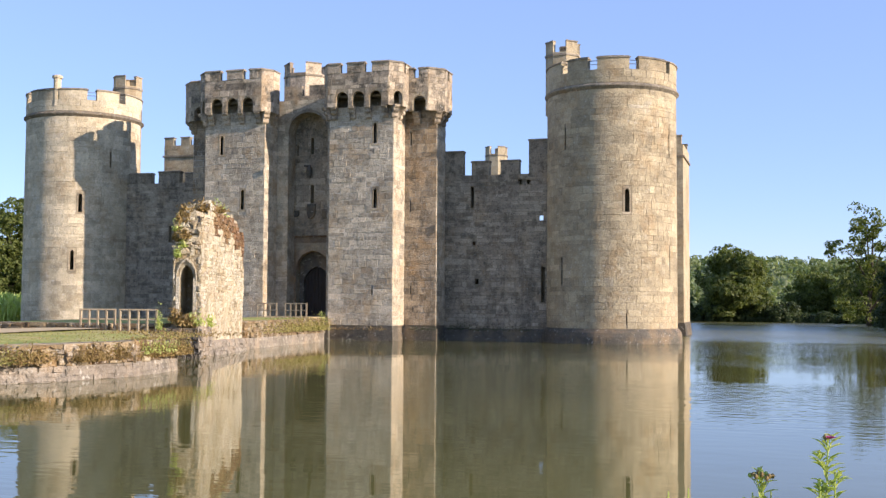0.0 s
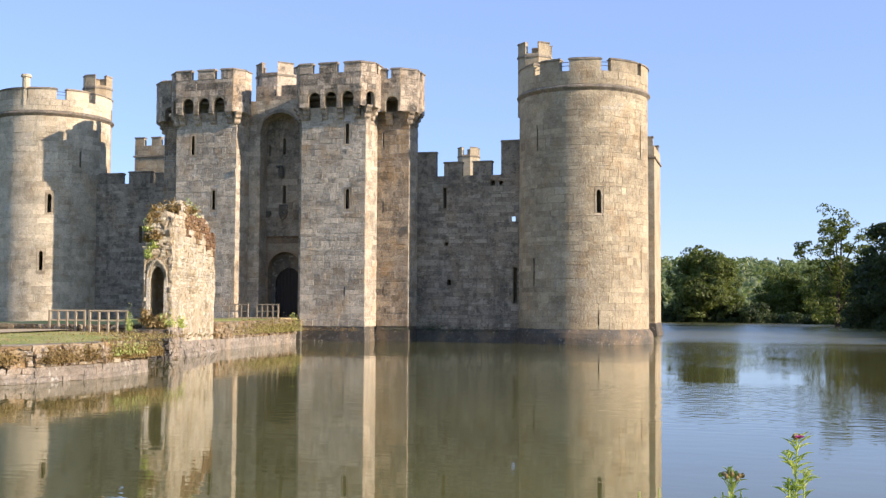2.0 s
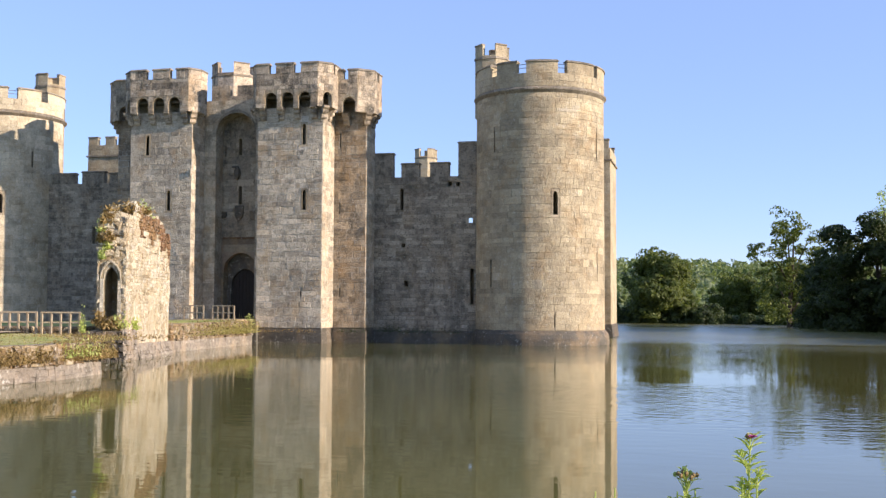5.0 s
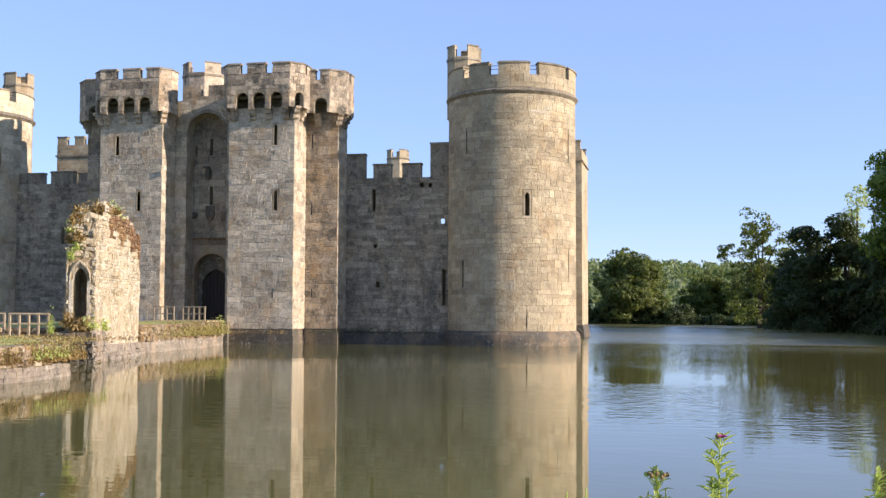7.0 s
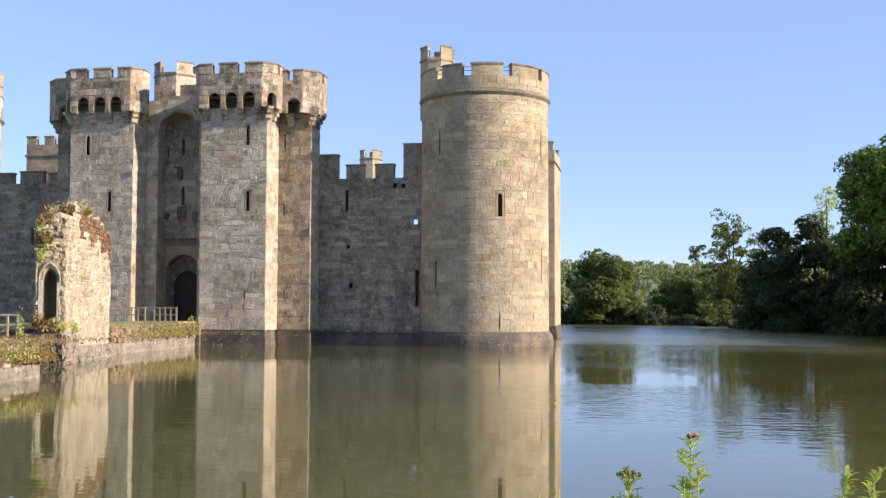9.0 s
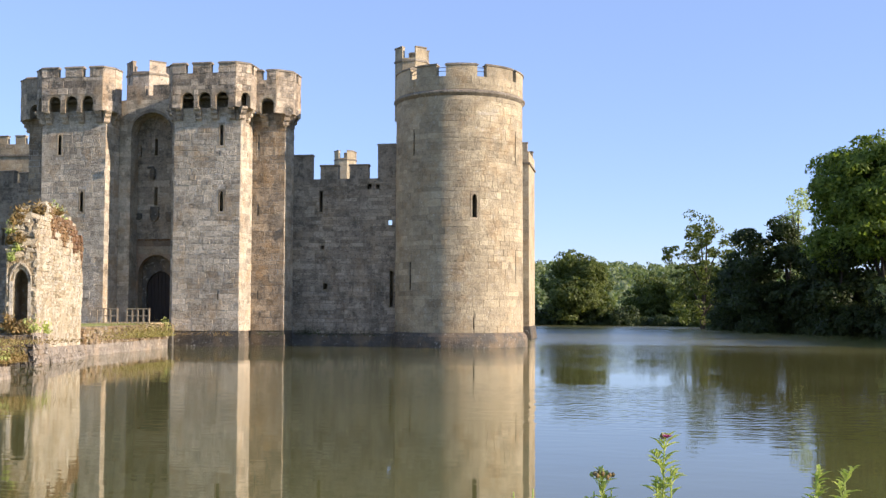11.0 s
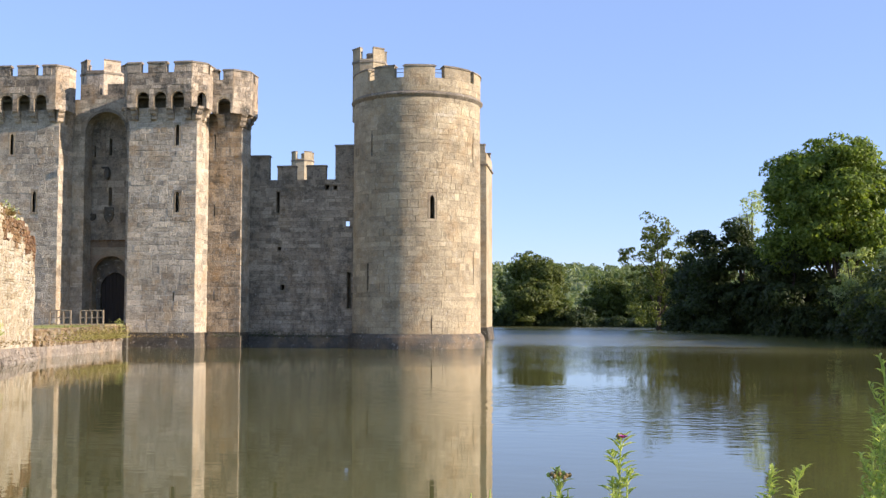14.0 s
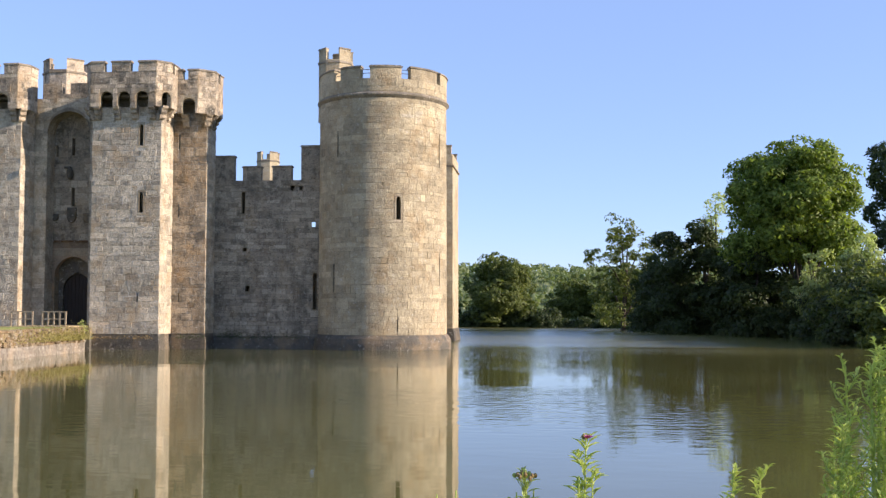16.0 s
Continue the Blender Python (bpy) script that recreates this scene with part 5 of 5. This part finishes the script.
for a0, a1 in ((DO0 - 0.16, DO0), (DO1, DO1 + 0.16)):
    jm = M()
    jm.hexa([ruin_at(a0, -0.06, DZ0), ruin_at(a1, -0.06, DZ0), ruin_at(a1, 0.2, DZ0), ruin_at(a0, 0.2, DZ0), ruin_at(a0, -0.06, 3.8), ruin_at(a1, -0.06, 3.8), ruin_at(a1, 0.2, 3.8), ruin_at(a0, 0.2, 3.8)])
    part("jamb", jm, m_rubble, ruin, "pale dressed door jamb")
side_rects = block_list(rr, 0, LEN, 0.6, 7.4, 0.19, 0.30, [(5.9, 6.25, 4.4, 5.3)], lambda u, z: z < ruin_top(u) - 0.15)
broken = [r for r in side_rects if (r[2] + r[3]) / 2 > ruin_top((r[0] + r[1]) / 2) - 1.25 - 0.35 * math.sin(r[0] * 3) and r[0] > 2.2]
side_rects = [r for r in side_rects if r not in broken]
masonry(ruin, s_side, rr, broken, m_rust, 0.006, 0.06, lambda u, z: False, "stone", 0.03, 0.25)
masonry(ruin, s_side, rr, side_rects, m_rubble, 0.002, 0.022, lambda u, z: 2.0 < z < 6.0, "stone", 0.035, 0.24)
s_end = lambda u, z, out: ruin_at(u - WID, -out + 0.06 * noise.noise((u * 1.5, z, 7)), z)
end_rects = block_list(rr, 0, WID, 1.2, 6.6, 0.22, 0.28, [(DO0 + WID - 0.2, DO1 + WID + 0.2, DZ0, 4.75)], lambda u, z: rr.random() < 0.85)
masonry(ruin, s_end, rr, end_rects, m_rubble, 0.003, 0.09, lambda u, z: True, "stone", 0.05, 0.3)
# footing: a low ledge along the side and a rough pier under the doorway
ft = M()
ft.hexa([ruin_at(-1.55, 1.2, -1.5), ruin_at(0.42, 1.2, -1.5), ruin_at(0.36, 9.2, -1.5), ruin_at(-1.55, 9.2, -1.5), ruin_at(-1.5, 1.2, 0.75), ruin_at(0.20, 1.2, 0.75), ruin_at(0.18, 9.1, 0.62), ruin_at(-1.5, 9.1, 0.62)])
part("footing", ft, m_foot, ruin, "mortared rubble ledge at the water")
pier = M()
pier.hexa([ruin_at(-1.75, -1.0, -1.5), ruin_at(0.28, -1.0, -1.5), ruin_at(0.36, 1.6, -1.5), ruin_at(-1.75, 1.6, -1.5), ruin_at(-1.65, -0.8, 1.35), ruin_at(0.12, -0.8, 1.35), ruin_at(0.10, 1.5, 1.42), ruin_at(-1.65, 1.5, 1.42)])
part("pier", pier, m_bank, ruin, "dark mossy rubble pier under the doorway")
# the pier's end face gets darker stones than its side
s_pier = lambda u, z, out: ruin_at(u - 1.7, -0.97 - out + 0.14 * z / 1.4 + 0.08 * noise.noise((u * 1.4, z * 1.6, 2)), z)
masonry(ruin, s_pier, rr, block_list(rr, 0, 2.0, -0.2, 1.36, 0.24, 0.34), m_plinth, 0.004, 0.06, lambda u, z: False, "stone", 0.04, 0.22)
s_pside = lambda u, z, out: ruin_at(0.24 + out - 0.10 * z / 1.4 + 0.08 * noise.noise((u * 1.4, z * 1.6, 5)), u - 1.0, z)
masonry(ruin, s_pside, rr, block_list(rr, 0, 2.6, -0.2, 1.40, 0.22, 0.32), m_foot, 0.004, 0.06, lambda u, z: False, "stone", 0.04, 0.22)
s_ledge = lambda u, z, out: ruin_at(0.36 + out - 0.16 * z / 0.7 + 0.06 * noise.noise((u * 0.9, z * 1.6, 8)), u + 1.5, z)
masonry(ruin, s_ledge, rr, block_list(rr, 0, 7.7, -0.2, 0.62, 0.2, 0.34), m_foot, 0.004, 0.04, lambda u, z: False, "stone", 0.04, 0.2)


def tuft(name, x, y, z, r, h, n, label, seed, material, leaf=0.05, group="weeds on the stonework", along=None):
    """A patch of weeds: thin blades and small leaves round a foot."""
    rng = np.random.default_rng(seed)
    p = rng.normal(size=(n, 3)) * np.array((r, r, h)) * 0.45
    if along:
        p[:, 0] += rng.uniform(-0.5, 0.5, n) * along[0]
        p[:, 1] += rng.uniform(-0.5, 0.5, n) * along[1]
    p[:, 2] = np.abs(p[:, 2])
    ob = new(name, leaf_mesh(name, p + np.array((x, y, z)), leaf, rng, (x, y, z), material, 1.6, -0.8))
    ob.location = (x, y, z)
    return tagged(ob, label, "weeds", group)


for i, (a, b, z, r, h, n, mt) in enumerate([(-0.5, 2.6, 7.1, 0.5, 0.5, 260, 1), (-0.4, 4.6, 7.0, 0.45, 0.75, 320, 0), (-0.9, 0.5, 6.8, 0.4, 0.45, 240, 1), (-1.15, 0.05, 6.0, 0.28, 0.5, 220, 0), (-0.9, 0.0, 5.2, 0.22, 0.4, 120, 0),
                                           (-1.1, -0.1, 4.75, 0.2, 0.35, 120, 0), (-0.7, -0.3, 1.6, 0.5, 0.4, 260, 1), (-0.2, -0.2, 1.5, 0.4, 0.5, 160, 0), (0.05, 1.4, 1.4, 0.3, 0.5, 130, 0), (-0.7, 3.6, 7.1, 0.6, 0.3, 200, 1), (-0.6, 6.3, 6.4, 0.5, 0.35, 160, 1), (-0.4, 1.6, 7.0, 0.5, 0.5, 420, 1), (-0.9, 0.1, 6.4, 0.35, 0.5, 420, 1), (-1.2, 0.0, 5.5, 0.2, 0.6, 200, 1), (-0.8, -0.15, 5.6, 0.3, 0.5, 220, 1), (-0.6, -0.35, 1.5, 0.45, 0.45, 420, 1), (-0.15, 3.2, 7.1, 0.5, 0.35, 400, 1), (-1.2, -0.15, 1.7, 0.3, 0.5, 260, 1)]):
    px, py, pz = ruin_at(a, b, z)
    tuft("weeds", px, py, pz, r, h, n, "dry and green weeds growing on the ruin", 300 + i, m_leaf_dry if mt else m_leaf_fresh, 0.07)
for i, (x, y, z, r, h, n, mt, al) in enumerate([(-10.32, -41.0, 0.62, 0.08, 0.55, 2200, 1, (0.1, 5.0)), (-10.55, -44.2, 0.62, 0.1, 0.55, 1300, 1, (0.4, 2.4)), (-11.6, -46.5, 0.62, 0.14, 0.55, 1500, 1, (1.2, 1.8)), (-14.0, -48.8, 0.65, 0.2, 0.55, 1500, 1, (3.4, 2.2)), (-13.5, -35.3, 1.2, 0.25, 0.15, 900, 1, (6.0, 6.0)), (-17.55, -14.5, 0.8, 0.08, 0.75, 5200, 3, (0.62, 12.0)), (-10.45, -41.0, 0.62, 0.06, 0.5, 1800, 3, (0.1, 5.0)), (-12.6, -47.4, 0.62, 0.1, 0.5, 1800, 3, (2.6, 2.2)), (-17.6, -15.0, 1.15, 0.06, 0.35, 900, 1, (0.5, 11.0)), (-10.85, -40.2, 1.2, 0.25, 0.12, 500, 1, (0.5, 3)), (-10.2, -41.0, 0.75, 0.2, 0.55, 260, 0, (0.2, 2.4)), (-10.8, -39.6, 0.8, 0.12, 0.4, 140, 0, (0.2, 1.0)), (-10.3, -43.5, 0.7, 0.2, 0.35, 200, 1, (0.5, 2.5)), (-11.4, -46.3, 0.75, 0.25, 0.35, 240, 1, (1.2, 1.8)),
                                               (-13.0, -36.2, 1.2, 0.3, 0.3, 240, 1, (3, 3)), (-18.0, -8.5, 1.3, 0.3, 0.6, 260, 0, None), (-18.4, -7.6, 0.9, 0.35, 0.7, 260, 0, None), (-17.8, -13.0, 1.5, 0.15, 0.2, 300, 1, (0.4, 8)),
                                               (-10.6, -1.3, 0.75, 0.25, 0.5, 300, 2, (1.8, 0.1)), (-7.5, -1.3, 0.7, 0.2, 0.3, 320, 2, (4.5, 0.1)), (-16.5, -5.65, 0.75, 0.15, 0.35, 200, 1, (4, 0.1)), (-12.6, -3.6, 0.75, 0.15, 0.3, 160, 2, (2, 0.1)), (-16.26, -31.28, 1.3, 0.16, 0.9, 300, 0, None)]):
    tuft("weeds", x, y, z, r, h, n, "weeds and moss growing on the stonework", 340 + i, (m_leaf_fresh, m_leaf_dry, m_leaf_dark, m_leaf_straw)[mt], 0.036, "weeds on the stonework", al)


# ---------------------------------------------------------------- tall weeds on the near bank
def lance(m, p, d, side_v, ln, w):
    """A folded lance-shaped leaf from p along d."""
    d, side_v = Vector(d).normalized(), Vector(side_v).normalized()
    up = side_v.cross(d)
    p = Vector(p)
    a, b = p + d * ln * 0.35, p + d * ln * 0.7 - up * ln * 0.05
    tip = p + d * ln - up * ln * 0.18
    f = up * w * 0.35
    i = len(m.v)
    m.v += [tuple(q) for q in (p, a + side_v * w * 0.5 + f, a, a - side_v * w * 0.5 + f, b + side_v * w * 0.36 + f, b, b - side_v * w * 0.36 + f, tip)]
    m.f += [tuple(i + k for k in q) for q in ((0, 1, 2), (0, 2, 3), (1, 4, 5, 2), (2, 5, 6, 3), (4, 7, 5), (5, 7, 6))]


def weed_plant(x, y, top, label, seed, shoots=6, reach=0.055, leaf=0.04, flower=False, heads=False, bare=0.3):
    """An upright leafy weed: stem, leafy side shoots, and a flower or seed heads."""
    rng = random.Random(seed)
    z0 = height(x, y) - 0.05
    ob = thing("weed", (x, y, z0), label, "weed", group="tall weeds on the near bank")
    st = M()
    lean = (rng.uniform(-0.02, 0.02), rng.uniform(-0.02, 0.02))
    along = lambda t: (x + lean[0] * (1 - t) * 3, y + lean[1] * (1 - t) * 3, z0 + (top - z0) * t)
    st.tube([along(t) for t in (0, 0.4, 0.8, 1.0)], (0.006, 0.005, 0.0035, 0.0018), 6)
    lv = M()
    def shoot(p, d, ln, n):
        q = Vector(p)
        d = Vector(d).normalized()
        e = q + d * ln * 0.55 + Vector((0, 0, ln * 0.55))
        st.tube([q, q + d * ln * 0.35 + Vector((0, 0, ln * 0.2)), e], (0.0022, 0.0018, 0.001), 5)
        for j in range(n):
            t = (j + 0.5) / n
            c = q.lerp(e, t)
            a = rng.uniform(0, 6.28)
            o = Vector((math.cos(a), math.sin(a), rng.uniform(0.4, 1.3)))
            lance(lv, c, o, o.cross(Vector((0, 0, 1))), leaf * rng.uniform(0.6, 1.15) * (1.1 - 0.5 * t), leaf * 0.2)
    for i in range(shoots):
        t = 1 - (i + 0.6) / shoots * 0.42
        a = i * 2.4 + seed
        r = reach * (0.35 + 0.9 * (1 - t) / 0.42)
        shoot(along(t), (math.cos(a), math.sin(a), 0.5), r * 1.35, 13)
        for j in range(6):
            a2 = a + 1.2 + j * 1.7
            o = Vector((math.cos(a2), math.sin(a2), rng.uniform(0.3, 0.9)))
            lance(lv, along(t - 0.007 * j), o, o.cross(Vector((0, 0, 1))), leaf * rng.uniform(0.7, 1.3), leaf * 0.2)
    part("stem", st, m_leaf_fresh, ob)
    part("leaves", lv, m_leaf_fresh, ob, kind="stuff")
    if flower:
        fl = M()
        c = Vector((x + 0.004, y, top + 0.002))
        for i in range(9):
            a = i * 0.7
            o = Vector((math.cos(a), math.sin(a), 0.55))
            lance(fl, c, o, o.cross(Vector((0, 0, 1))), 0.015, 0.011)
        part("flower", fl, m_flower, ob, "small pink flower")
        bud = M()
        bud.tube([(x - 0.004, y, top), (x - 0.006, y, top + 0.008), (x - 0.005, y, top + 0.014)], (0.003, 0.006, 0.002), 6)
        part("bud", bud, m_leaf_dry, ob)
    if heads:
        for i in range(11):
            a = i * 2.4
            r = 0.030 * math.sqrt(i / 11)
            c = Vector((x + r * math.cos(a), y + r * math.sin(a), top - 0.4 * r))
            hd = M()
            hd.tube([c + Vector((0, 0, -0.006)), c, c + Vector((0, 0, 0.005))], (0.003, 0.006, 0.002), 6)
            part("seed_head", hd, m_leaf_dry if i % 3 else m_leaf_fresh, ob)
            st2 = M()
            st2.tube([(x, y, top - 0.05), c], (0.0012, 0.001), 4)
            part("stalk", st2, m_leaf_fresh, ob)
    return ob


weed_plant(11.537, -73.56, 2.325, "slender leafy weed topped by a pink flower", 1, 13, 0.075, 0.042, True)
weed_plant(11.395, -73.557, 2.250, "weed with yellowish seed heads", 2, 10, 0.065, 0.035, False, True)
weed_plant(11.19, -73.57, 2.195, "low leafy green weed by the water", 3, 5, 0.04, 0.036)
weed_plant(11.235, -73.57, 2.205, "low leafy green weed by the water", 4, 5, 0.04, 0.036)
weed_plant(11.865, -73.59, 2.265, "upright leafy green bankside weed", 5, 13, 0.07, 0.036)
weed_plant(11.925, -73.59, 2.27, "upright leafy green bankside weed", 6, 12, 0.07, 0.036)
weed_plant(11.552, -73.55, 2.262, "low leafy green weed by the water", 7, 8, 0.06, 0.036)
weed_plant(11.52, -73.57, 2.24, "low leafy green weed by the water", 8, 8, 0.06, 0.036)
weed_plant(11.415, -73.55, 2.205, "low leafy green weed by the water", 9, 7, 0.06, 0.034)
weed_plant(11.375, -73.55, 2.20, "low leafy green weed by the water", 10, 7, 0.06, 0.034)
brng = random.Random(4)
for i in range(17):
    f = i / 16
    bx = EYE[0] + (0.612 + 0.35 * f) * 0.88
    top = EYE[2] - (0.250 - 0.245 * min(1.0, f * 2.0) ** 0.8 - brng.uniform(-0.08, 0.02)) * 0.88
    weed_plant(bx, -73.92 + brng.uniform(-0.09, 0.09), top, "bushy leafy weed with small pink flowers", 20 + i, 19, 0.10, 0.028, i in (6, 10))

rb = np.random.default_rng(61)
blades = np.stack([rb.uniform(-82, -66, 5000), rb.uniform(20, 34, 5000), rb.uniform(0.2, 3.0, 5000)], 1)
tagged(new("reeds", leaf_mesh("reeds", blades, 0.28, rb, (0, 0, 0), m_leaf_fresh, 2.2, -3.0)), "tall bright green reeds on the far bank", "reeds", kind="stuff")

gb = np.random.default_rng(62)
t1, t2 = gb.uniform(0, 1, 9000) ** 0.5, gb.uniform(0, 2 * math.pi, 9000)
gpts = np.stack([-18.5 + 8.6 * t1 * np.cos(t2), -40.3 + 8.2 * t1 * np.sin(t2), np.full(9000, 1.28) + 0.04 * (1 - t1)], 1)
tagged(new("grass", leaf_mesh("grass", gpts, 0.018, gb, (0, 0, 0), m_leaf_straw, 1.6, -1.0)), "sparse grass blades on the island turf", "grass", kind="stuff")
